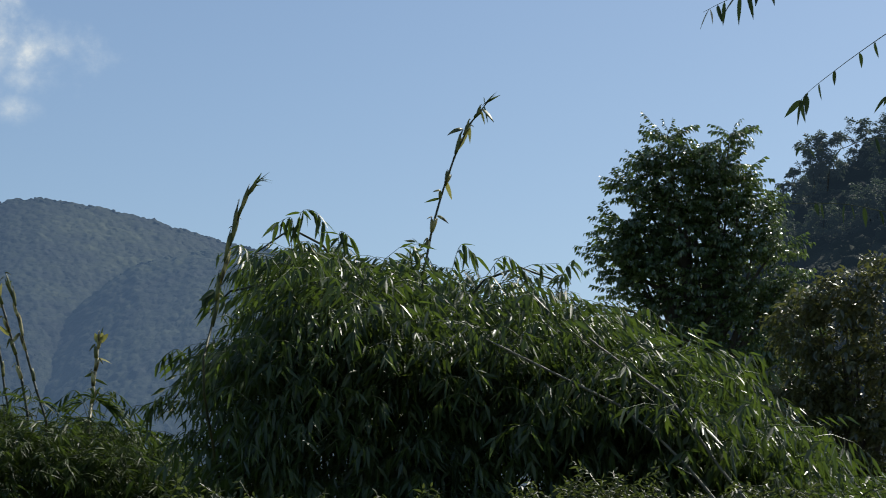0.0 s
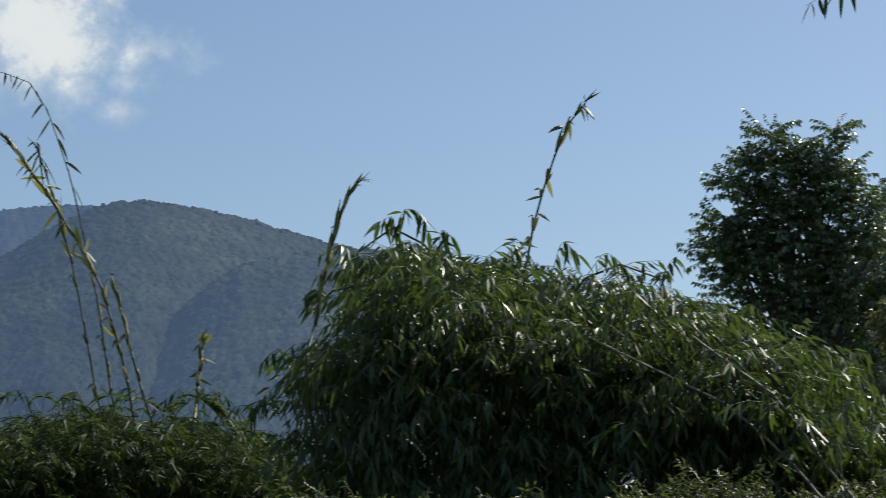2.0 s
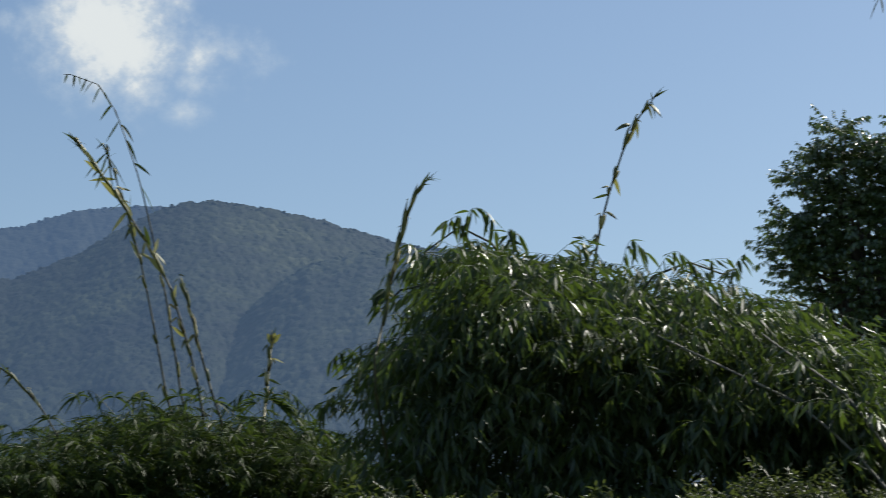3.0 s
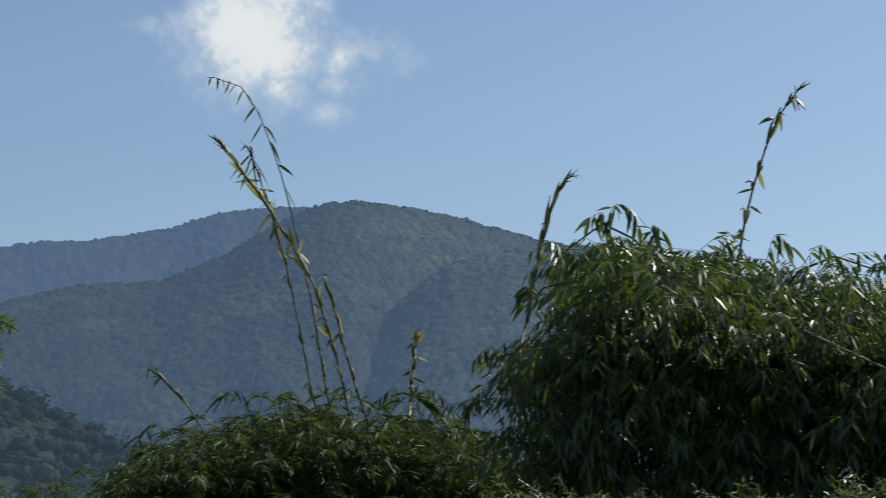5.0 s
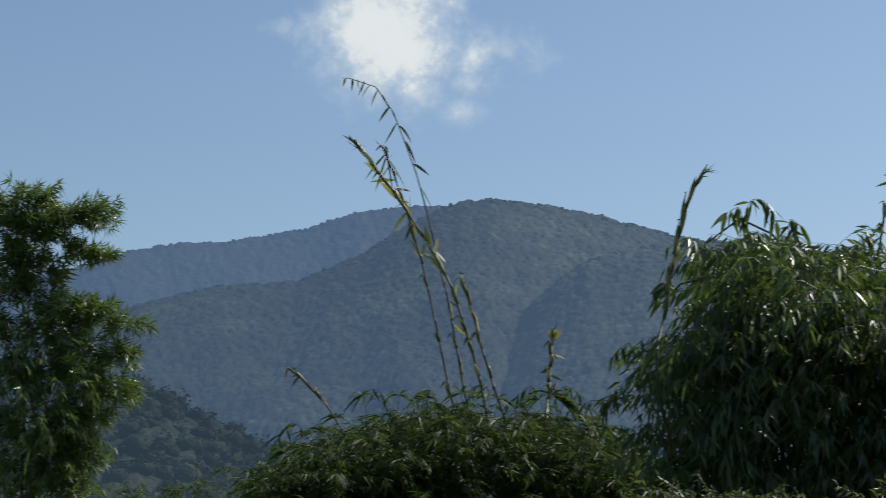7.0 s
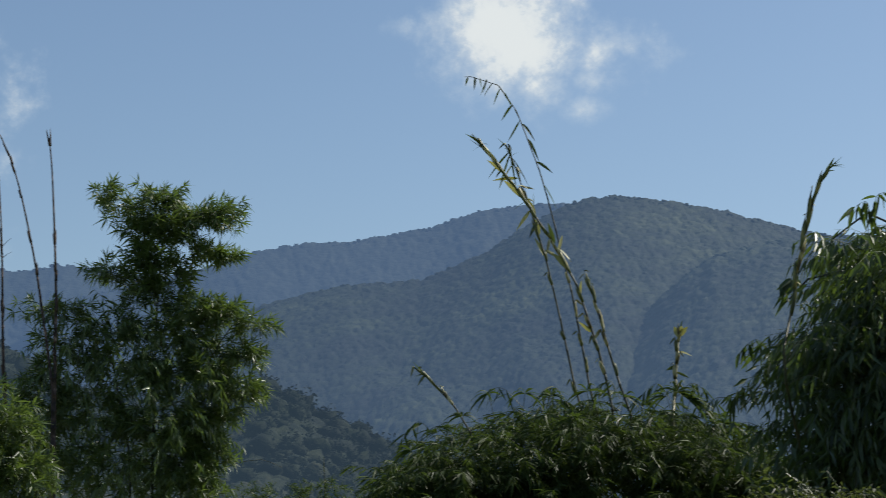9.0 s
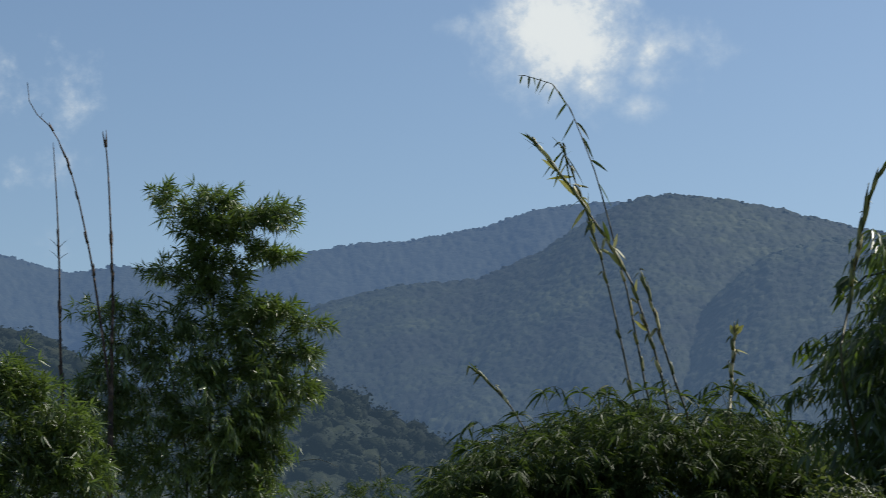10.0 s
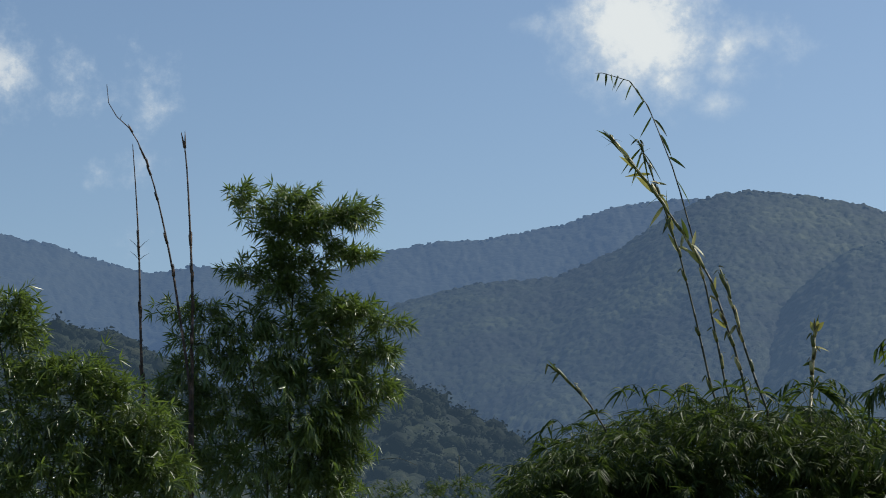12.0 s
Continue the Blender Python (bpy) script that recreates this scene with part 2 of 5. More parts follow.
def tube(heap, pts, radii, sides=7):
    pts = [Vector(p) for p in pts]
    n = len(pts)
    rings = []
    ref = Vector((0.37, 0.61, 0.1)).normalized()
    for i, p in enumerate(pts):
        t = (pts[min(i + 1, n - 1)] - pts[max(i - 1, 0)]).normalized()
        a = t.cross(ref).normalized()
        b = t.cross(a)
        for k in range(sides):
            w = 2 * math.pi * k / sides
            rings.append(p + (a * math.cos(w) + b * math.sin(w)) * radii[i])
    quads = [(i * sides + k, i * sides + (k + 1) % sides, (i + 1) * sides + (k + 1) % sides, (i + 1) * sides + k)
             for i in range(n - 1) for k in range(sides)]
    heap.add([tuple(q) for q in rings], quads)
    heap.add([tuple(q) for q in rings[-sides:]] + [tuple(pts[-1])], [(k, (k + 1) % sides, sides) for k in range(sides)])


LANCE = ((0.0, 0.1), (0.22, 0.9), (0.55, 0.85), (1.0, 0.0))
KITE = ((0.0, 0.1), (0.36, 1.0), (1.0, 0.0))


def blades(heap, base, way, length, width, sag=0.25, fold=0.22, shape=((0.0, 0.1), (0.22, 0.9), (0.55, 0.85), (1.0, 0.0)), face=None):
    """Many leaf blades at once: base, way (N x 3), length, width (N). Each is a folded, drooping lance; face: the way its upper side turns."""
    base, way = np.asarray(base, float), np.asarray(way, float)
    n = len(base)
    length, width = np.broadcast_to(length, n)[:, None], np.broadcast_to(width, n)[:, None]
    way = way / np.linalg.norm(way, axis=1, keepdims=True)
    sidew = np.cross(way, rng.normal(size=(n, 3)) * 0.55 + np.array([0, 0, 1.0] if face is None else face))
    sidew /= np.linalg.norm(sidew, axis=1, keepdims=True) + 1e-9
    up = np.cross(sidew, way)
    down = np.array([0, 0, -1.0])
    cols, idx = [], []
    for s, w in shape:
        mid = base + way * length * s + down * length * sag * s * s
        if s in (0.0,) and w <= 0.1:
            cols.append(mid)
            idx.append((len(cols) - 1,))
        elif s == 1.0:
            cols.append(mid)
            idx.append((len(cols) - 1,))
        else:
            edge = sidew * width * 0.5 * w
            lift = up * width * fold * w
            cols += [mid - edge + lift, mid, mid + edge + lift]
            idx.append((len(cols) - 3, len(cols) - 2, len(cols) - 1))
    k = len(cols)
    verts = np.stack(cols, 1).reshape(-1, 3)
    tri, quad = [], []
    for a, b in zip(idx[:-1], idx[1:]):
        if len(a) == 1:
            tri += [(a[0], b[1], b[0]), (a[0], b[2], b[1])]
        elif len(b) == 1:
            tri += [(a[0], a[1], b[0]), (a[1], a[2], b[0])]
        else:
            quad += [(a[0], a[1], b[1], b[0]), (a[1], a[2], b[2], b[1])]
    off = (np.arange(n) * k)[:, None, None]
    heap.v.append(verts)
    heap.f.append((np.array(tri)[None] + off).reshape(-1, 3) + heap.n)
    if quad:
        heap.f.append((np.array(quad)[None] + off).reshape(-1, 4) + heap.n)
    heap.n += len(verts)


def spray_heap(length, leaves, leaf_len, leaf_wid, rise, droop, spread, hang, sag=0.3, start=0.25, ahead=0.5, plain=False):
    """A twig along +x that rises and droops, with alternate leaves. Each is a little different."""
    h = Heap()
    n = 3 if plain else 6
    pts = [Vector((length * k / n, 0.04 * length * math.sin(3 * k / n + rng.uniform(0, 6)), length * (rise * k / n - droop * (k / n) ** 2))) for k in range(n + 1)]
    tube(h, pts, [0.0035 * (1 - 0.7 * k / n) for k in range(n + 1)], 3)
    base, way, ln, wd = [], [], [], []
    for k in range(leaves):
        u = start + (1 - start) * (k + rng.uniform(0, 0.6)) / leaves
        u = min(u, 1.0)
        i = min(int(u * n), n - 1)
        p = pts[i].lerp(pts[i + 1], u * n - i)
        t = (pts[i + 1] - pts[i]).normalized()
        s = (1 if k % 2 else -1) * spread * rng.uniform(0.5, 1.3)
        w = t * rng.uniform(ahead * 0.7, ahead * 1.6) + Vector((rng.normal() * 0.3, s, 0)) + Vector((0, rng.normal() * 0.35, -hang * rng.uniform(0.35, 1.4) + rng.normal() * 0.3))
        base.append(tuple(p))
        way.append(tuple(w))
        z = rng.uniform(0.7, 1.15)
        ln.append(leaf_len * z)
        wd.append(leaf_wid * z * rng.uniform(0.8, 1.2))
    blades(h, base, way, np.array(ln), np.array(wd), sag, 0.22, KITE if plain else LANCE)
    return h


def twig_heap(leaves, leaf_len, leaf_wid, length=0.35, hang=0.35, plain=False):
    h = Heap()
    pts = [Vector((length * k / 4, 0.03 * math.sin(2.2 * k), 0.06 * k / 4 - 0.05 * (k / 4) ** 2)) for k in range(5)]
    tube(h, pts, [0.005, 0.0045, 0.004, 0.003, 0.002], 3)
    base, way, ln = [], [], []
    for k in range(leaves):
        u = 0.15 + 0.85 * k / leaves
        i = min(int(u * 4), 3)
        p = pts[i].lerp(pts[i + 1], u * 4 - i)
        a = k * 2.4 + rng.uniform(-0.4, 0.4)
        base.append(tuple(p))
        way.append((0.55, math.cos(a) * 0.9, math.sin(a) * 0.7 - hang))
        ln.append(leaf_len * rng.uniform(0.7, 1.2))
    ln = np.array(ln)
    blades(h, base, way, ln, ln * leaf_wid / leaf_len, 0.3, 0.18, ((0.0, 0.1), (0.45, 1.0), (1.0, 0.0)) if plain else ((0.0, 0.1), (0.3, 0.95), (0.65, 0.85), (1.0, 0.0)))
    return h


def merged(heaps, mats):
    """One heap out of copies: heaps[i] moved by the 4 x 4 matrices mats[i]."""
    out = Heap()
    for h, ms in zip(heaps, mats):
        if not len(ms):
            continue
        v = np.concatenate(h.v)
        ms = np.asarray(ms)
        w = np.einsum("nij,kj->nki", ms[:, :3, :3], v) + ms[:, None, :3, 3]
        off = (np.arange(len(ms)) * len(v))[:, None, None]
        out.v.append(w.reshape(-1, 3))
        for f in h.f:
            out.f.append((f[None] + off).reshape(-1, f.shape[1]) + out.n)
        out.n += len(ms) * len(v)
    return out


def foliage(parent, kinds, plain, places, mat, single=300, name="leaf_spray", rest="foliage"):
    """Sets copies of the sprays in kinds at the places (4 x 4): the first ones as parts, the rest joined."""
    meshes = [h.mesh(name) for h in kinds]
    for me in meshes:
        me.materials.append(mat)
    for i, m in enumerate(places[:single]):
        part(name, meshes[i % len(meshes)], mat, parent, m=Matrix(m))
    more = places[single:]
    if len(more):
        groups = [more[i::len(plain)] for i in range(len(plain))]
        part(rest, merged(plain, groups).mesh(rest), mat, parent, kind="stuff")


def turned(p, heading, size, pitch=0.0, roll=0.0):
    """4 x 4: a spray at p that heads to that angle over the ground."""
    return np.array(Matrix.Translation(p) @ Matrix.Rotation(heading, 4, "Z") @ Matrix.Rotation(-pitch, 4, "Y") @ Matrix.Rotation(roll, 4, "X") @ Matrix.Scale(size, 4))

# ---- the ground and the hills ----


def make_ground():
    h = Heap()
    radii = [0.0, 3, 8, 16, 30, 60, 120, 260, 600, 1400, 3000, 4900]
    seg = 64
    verts = [(0, 0, 0)]
    for r in radii[1:]:
        for k in range(seg):
            a = 2 * math.pi * k / seg
            x, y = r * math.cos(a), r * math.sin(a)
            verts.append((x, y, 0.03 * noise.noise((x * 0.3, y * 0.3, 0)) if r < 200 else 0.0))
    h.add(verts, [(0, 1 + k, 1 + (k + 1) % seg) for k in range(seg)])
    quads = [(1 + i * seg + k, 1 + (i + 1) * seg + k, 1 + (i + 1) * seg + (k + 1) % seg, 1 + i * seg + (k + 1) % seg)
             for i in range(len(radii) - 2) for k in range(seg)]
    h.f.append(np.array(quads))
    me = h.mesh("ground")
    me.materials.append(GROUND)
    return tagged(new("ground", me), "rough grassy ground reaching to the hills", "ground", kind="structure")


make_ground()


def crown_dome(seed):
    """One far tree top: a lumpy dome, wider than high, of about fifty faces; radius 1."""
    h = Heap()
    seg, rows = 8, 3
    verts = []
    for j in range(rows):
        e = radians(-22 + 34 * j)
        for k in range(seg):
            a = 2 * math.pi * (k + 0.5 * (j % 2)) / seg
            v = Vector((math.cos(a) * math.cos(e), math.sin(a) * math.cos(e), math.sin(e)))
            verts.append(v * (1 + 0.42 * noise.noise(v * 1.9 + Vector((seed * 7.1, 0, 0))) + rng.uniform(-0.1, 0.1)))
    verts.append(Vector((0, 0, 0.95 + 0.3 * rng.uniform(-1, 1))))
    verts = [(v.x, v.y, v.z * 0.9) for v in verts]
    tri = []
    for j in range(rows - 1):
        for k in range(seg):
            a, b, c, d = j * seg + k, j * seg + (k + 1) % seg, (j + 1) * seg + k, (j + 1) * seg + (k + 1) % seg
            tri += [(a, b, c), (b, d, c)] if j % 2 == 0 else [(a, b, d), (a, d, c)]
    tri += [((rows - 1) * seg + k, (rows - 1) * seg + (k + 1) % seg, rows * seg) for k in range(seg)]
    h.add(verts, tri)
    return h


DOMES = [crown_dome(k) for k in range(9)]


def leafy_dome(seed):
    """One tree top seen from some hundred metres: leaf clumps over a lumpy dome of radius 1."""
    h = Heap()
    n = 66
    v = rng.normal(size=(n, 3))
    v[:, 2] = np.abs(v[:, 2]) * 1.1 - 0.35
    v /= np.linalg.norm(v, axis=1, keepdims=True)
    lump = np.array([1 + 0.45 * noise.noise(Vector(p) * 2.3 + Vector((v[0, 0] * 9, 0, 0))) for p in v])[:, None]
    blades(h, v * lump * rng.uniform(0.55, 0.95, size=(n, 1)), v * 0.8 + rng.normal(size=(n, 3)) * 0.6, rng.uniform(0.2, 0.36, n), rng.uniform(0.14, 0.24, n), 0.2, 0.15, KITE)
    core = DOMES[seed % len(DOMES)]
    h.add(np.concatenate(core.v) * 0.8, np.concatenate(core.f))
    return h


LEAFY = [leafy_dome(k) for k in range(7)]


def canopy_height(a, v, cells_a, cells_v, seed):
    """Height of touching round tree tops over a slope, 0 to 1: a and v are arrays in 0..1."""
    x, y = a * cells_a, v * cells_v
    ix, iy = np.floor(x), np.floor(y)
    best = np.zeros_like(x)

    def rnd(i, j, k):
        w = np.sin(i * 127.1 + j * 311.7 + k * 74.7 + seed * 13.3) * 43758.5453
        return w - np.floor(w)

    for di in (-1, 0, 1):
        for dj in (-1, 0, 1):
            i, j = ix + di, iy + dj
            cx, cy = i + 0.1 + 0.8 * rnd(i, j, 1), j + 0.1 + 0.8 * rnd(i, j, 2)
            r = 0.42 + 0.85 * rnd(i, j, 3) ** 2.2
            q = np.clip(1 - ((x - cx) ** 2 + (y - cy) ** 2) / (r * r), 0, 1)
            best = np.maximum(best, np.sqrt(q) * r * (0.6 + 0.6 * rnd(i, j, 4)))
    return best


def ridge(name, label, crest, d_foot, d_crest, mat, cell, rows, gully=0.1, seed=0.0, power=1.15, tall=1.0, leafy=0):
    """A wooded hill: it climbs from its foot to the crest line (az, el) and falls away behind. cell: a tree's width in degrees; tall: how far crest trees stand up."""
    xs, ys = [c[0] for c in crest], [c[1] for c in crest]
    if xs[0] > xs[-1]:
        xs, ys = xs[::-1], ys[::-1]
    lo, hi = xs[0], xs[-1]

    def place(a, v):
        el = float(np.interp(a, xs, ys))
        top = math.tan(radians(el)) * d_crest + EYE
        if v <= 1:
            d = d_foot + (d_crest - d_foot) * v
            z = top * v ** power
        else:
            d = d_crest + (d_crest - d_foot) * (v - 1)
            z = top * max(0.0, 1 - 1.6 * (v - 1))
        env = 4 * v * (1 - v) if v <= 1 else 0
        g = noise.noise((a * 0.26 + v * 1.1 + seed, v * 1.3, seed)) + 0.5 * noise.noise((a * 0.5 - v * 1.9 + seed, v * 2.8, seed + 4))
        z += top * gully * g * max(env, 0)
        d += (d_crest - d_foot) * 0.1 * g * max(env, 0)
        r = radians(a)
        return (-math.sin(r) * d, math.cos(r) * d, z)

    def sheet(na, nv, v0, v1, a0, a1):
        verts = [place(a0 + (a1 - a0) * i / na, v0 + (v1 - v0) * j / nv) for i in range(na + 1) for j in range(nv + 1)]
        i, j = np.meshgrid(np.arange(na), np.arange(nv), indexing="ij")
        k = (i * (nv + 1) + j).ravel()
        return np.array(verts), np.stack([k, k + nv + 1, k + nv + 2, k + 1], 1)

    h = Heap()
    verts, quads = sheet(160, 60, 0.0, 1.45, lo, hi)
    verts[:, 2] -= 0.006 * d_crest
    h.add(verts, quads)
    me = h.mesh(name)
    me.materials.append(mat)
    hill = tagged(new(name, me), label, "hill", kind="structure")
    # the closed roof of tree tops
    a0, a1 = max(lo, -14), min(hi, 33)
    na, nv = int((a1 - a0) / cell * 3), int(rows * 0.84 * 3)
    verts, quads = sheet(na, nv, 0.22, 1.06, a0, a1)
    i, j = np.meshgrid(np.linspace(a0, a1, na + 1) / cell, np.linspace(0, rows * 0.84, nv + 1), indexing="ij")
    i, j = i.ravel(), j.ravel()
    i, j = i + 0.35 * np.sin(j * 1.7 + seed) + 0.3 * np.sin(i * 0.9), j + 0.35 * np.sin(i * 1.3 + seed)
    width = radians(cell) * d_crest
    up = 0.6 * canopy_height(i, j, 1, 1, seed) + 0.45 * canopy_height(i, j, 1.9, 1.9, seed + 5)
    grid = verts.reshape(na + 1, nv + 1, 3)
    facing = np.cross(np.gradient(grid, axis=0), np.gradient(grid, axis=1)).reshape(-1, 3)
    facing *= np.sign(facing[:, 2:3] + 1e-9) / (np.linalg.norm(facing, axis=1, keepdims=True) + 1e-9)
    facing = facing + np.array([0, 0, 0.6])
    facing /= np.linalg.norm(facing, axis=1, keepdims=True)
    verts = verts + facing * (up * width * 0.36 * tall)[:, None]
    verts += rng.normal(size=verts.shape) * width * 0.07
    h = Heap()
    h.add(verts, quads)
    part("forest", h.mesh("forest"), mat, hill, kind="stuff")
    # crowns that stand up a little along the crest
    groups = [[] for _ in DOMES]
    for k in range(int((a1 - a0) / cell * 2.2)):
        x, y, z = place(rng.uniform(a0, a1), rng.uniform(0.985, 1.0))
        r = width * rng.uniform(0.14, 0.4) * tall
        m = Matrix.Translation((x, y, z + rng.uniform(0.0, 0.16) * width * tall)) @ Matrix.Rotation(rng.uniform(0, 6.3), 4, "Z") @ Matrix.Diagonal((r, r, r * rng.uniform(0.8, 1.2), 1))
        groups[k % len(DOMES)].append(np.array(m))
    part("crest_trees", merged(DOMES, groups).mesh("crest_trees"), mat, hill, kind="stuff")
    # near slopes: the crowns show their leaf clumps
    groups = [[] for _ in LEAFY]
    for k in range(leafy):
        v = rng.uniform(0.97, 1.0) if k % 5 == 0 else rng.uniform(0.3, 1.0)
        x, y, z = place(rng.uniform(max(a0, 11) if a1 > 11 else a0, a1), v)
        r = width * rng.uniform(0.5, 1.05) * (0.55 + 0.45 * v)
        m = Matrix.Translation((x, y, z + 0.35 * r)) @ Matrix.Rotation(rng.uniform(0, 6.3), 4, "Z") @ Matrix.Diagonal((r, r, r * rng.uniform(0.8, 1.3), 1))
        groups[k % len(LEAFY)].append(np.array(m))
    if leafy:
        part("leafy_crowns", merged(LEAFY, groups).mesh("leafy_crowns"), mat, hill, kind="stuff")
    return hill


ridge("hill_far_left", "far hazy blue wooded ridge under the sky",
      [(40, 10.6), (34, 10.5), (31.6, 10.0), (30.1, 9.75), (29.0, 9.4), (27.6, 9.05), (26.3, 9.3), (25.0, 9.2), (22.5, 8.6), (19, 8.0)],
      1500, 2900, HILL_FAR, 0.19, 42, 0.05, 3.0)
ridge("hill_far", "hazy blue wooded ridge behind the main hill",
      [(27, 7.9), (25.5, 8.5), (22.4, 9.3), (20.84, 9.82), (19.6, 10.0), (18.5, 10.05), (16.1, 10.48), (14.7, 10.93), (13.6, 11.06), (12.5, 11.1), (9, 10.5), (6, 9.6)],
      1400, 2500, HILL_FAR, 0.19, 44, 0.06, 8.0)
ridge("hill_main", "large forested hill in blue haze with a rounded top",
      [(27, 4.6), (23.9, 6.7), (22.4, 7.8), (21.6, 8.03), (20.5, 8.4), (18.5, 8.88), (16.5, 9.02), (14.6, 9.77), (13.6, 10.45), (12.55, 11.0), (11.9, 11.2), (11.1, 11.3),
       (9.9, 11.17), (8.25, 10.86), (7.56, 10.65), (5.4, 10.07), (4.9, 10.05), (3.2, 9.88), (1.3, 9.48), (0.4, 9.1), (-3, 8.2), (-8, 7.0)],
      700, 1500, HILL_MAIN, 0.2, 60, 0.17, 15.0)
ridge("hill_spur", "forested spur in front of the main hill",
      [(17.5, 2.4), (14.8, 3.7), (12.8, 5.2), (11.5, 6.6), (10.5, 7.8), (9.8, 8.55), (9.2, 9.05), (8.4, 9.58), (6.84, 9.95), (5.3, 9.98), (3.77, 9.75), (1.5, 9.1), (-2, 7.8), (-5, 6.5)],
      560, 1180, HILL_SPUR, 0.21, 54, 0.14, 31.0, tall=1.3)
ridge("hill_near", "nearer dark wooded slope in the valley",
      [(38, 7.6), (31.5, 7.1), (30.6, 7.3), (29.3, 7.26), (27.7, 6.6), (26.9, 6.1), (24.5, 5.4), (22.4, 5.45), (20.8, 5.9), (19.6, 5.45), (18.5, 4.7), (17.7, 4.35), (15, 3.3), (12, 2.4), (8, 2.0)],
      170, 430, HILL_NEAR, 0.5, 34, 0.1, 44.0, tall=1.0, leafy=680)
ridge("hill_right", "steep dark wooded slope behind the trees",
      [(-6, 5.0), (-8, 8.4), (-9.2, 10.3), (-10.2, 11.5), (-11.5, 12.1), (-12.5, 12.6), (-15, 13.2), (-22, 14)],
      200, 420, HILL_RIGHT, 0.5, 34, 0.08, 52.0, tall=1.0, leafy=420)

# single trees that stand out on the skyline
LUMP = [twig_heap(14, 1.0, 0.55, 1.6, 0.0) for _ in range(5)]
for hill, spots, d in (("hill_main", [(5.38, 10.07, 0.11, 0.1), (4.98, 10.05, 0.09, 0.09)], 1492),):
    for az, el, ra, re in spots:
        top = Heap()
        groups = [[] for _ in LUMP]
        for k in range(40):
            v = Vector(rng.normal(size=3)).normalized() * rng.uniform(0.4, 1.0)
            groups[k % 5].append(turned(polar(az + v.x * ra, el + v.z * re, d + v.y * 3), rng.uniform(0, 6.3), d / 1100, rng.normal() * 0.5))
        ob = bpy.data.objects[hill]
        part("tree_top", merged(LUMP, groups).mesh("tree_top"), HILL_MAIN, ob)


def cloud(az, el, d, w, h, mat, label):
    """A thin bank of vapour facing the valley, on a curved sheet."""
    hp = Heap()
    n = 24
    verts = [((i / n - 0.5) * w, (j / n - 0.5) * h, -0.06 * w * ((i / n - 0.5) ** 2 + (j / n - 0.5) ** 2)) for i in range(n + 1) for j in range(n + 1)]
    hp.add(verts, [(i * (n + 1) + j, (i + 1) * (n + 1) + j, (i + 1) * (n + 1) + j + 1, i * (n + 1) + j + 1) for i in range(n) for j in range(n)])
    me = hp.mesh("cloud")
    me.materials.append(mat)
    ob = tagged(new("cloud", me), label, "cloud", "clouds in the sky", "structure")
    p = polar(az, el, d)
    ob.matrix_basis = look(p, p * 2 - Vector((0, 0, EYE)))
    ob.visible_shadow = False
    return ob


cloud(13.4, 15.6, 3800, 700, 420, cloud_material("cloud_big", [(-0.4, 0.1, 1.8, 1.6, 1.7), (-0.1, 1.2, 1.7, 1.3, 1.5), (0.05, -0.85, 1.05, 0.8, 0.95), (0.96, -1.34, 0.62, 0.32, 0.95), (1.95, -0.1, 0.8, 0.5, 0.6), (1.2, -0.3, 1.0, 0.8, 0.6), (1.1, -0.75, 0.6, 0.35, 0.6), (-2.4, 0.28, 0.4, 0.28, 0.4)], 0.7),
      "white fair-weather cloud with soft torn edges")
cloud(30.4, 13.9, 3800, 640, 760, cloud_material("cloud_small", [(-1.0, 0.35, 0.95, 1.1, 1.15), (0.35, 0.25, 0.55, 0.75, 0.6), (1.75, 0.0, 0.6, 0.8, 0.55), (0.95, -1.45, 0.35, 0.28, 0.4), (1.65, -1.3, 0.4, 0.35, 0.4), (1.6, -3.0, 0.5, 0.4, 0.4)], 0.9, 0.75, 2.2),
      "thin torn white wisps of cloud")

# ---- bamboo ----


def culm(parent, line, d, r0, r1, mat=CULM_GREEN, root=None, name="culm", label="", node=0.28, sides=8):
    """A jointed cane through the places (az, el) at d metres, from its root in the ground to its tip."""
    pts = [polar(a, e, d) for a, e in line]
    if root is not None:
        low = Vector((root[0], root[1], 0.0))
        mid = low.lerp(pts[0], 0.55) + Vector((0, 0, 0.12 * (pts[0].z - low.z)))
        pts = [low, mid] + pts
    fine = spline(pts, 14 * (len(pts) - 1))
    run = [0.0]
    for a, b in zip(fine[:-1], fine[1:]):
        run.append(run[-1] + (b - a).length)
    total = run[-1]
    stations = []
    s = 0.0
    while s < total:
        stations += [(s, 1.0), (min(s + node * 0.9, total), 1.0), (min(s + node * 0.95, total), 1.22), (min(s + node * 0.99, total), 1.18)]
        s += node
    ring, rad = [], []
    for s, k in stations:
        if ring and s >= total:
            break
        i = int(np.searchsorted(run, s, side="right")) - 1
        i = min(max(i, 0), len(fine) - 2)
        t = (s - run[i]) / max(run[i + 1] - run[i], 1e-6)
        ring.append(fine[i].lerp(fine[i + 1], t))
        rad.append((r0 + (r1 - r0) * s / total) * k)
    ring.append(fine[-1])
    rad.append(r1 * 0.6)
    h = Heap()
    tube(h, ring, rad, sides)
    ob = part(name, h.mesh(name), mat, parent, label)
    return ob, fine


def along(fine, u):
    """The place and the direction at the fraction u of a cane."""
    x = u * (len(fine) - 1)
    i = min(int(x), len(fine) - 2)
    return fine[i].lerp(fine[i + 1], x - i), (fine[i + 1] - fine[i]).normalized()


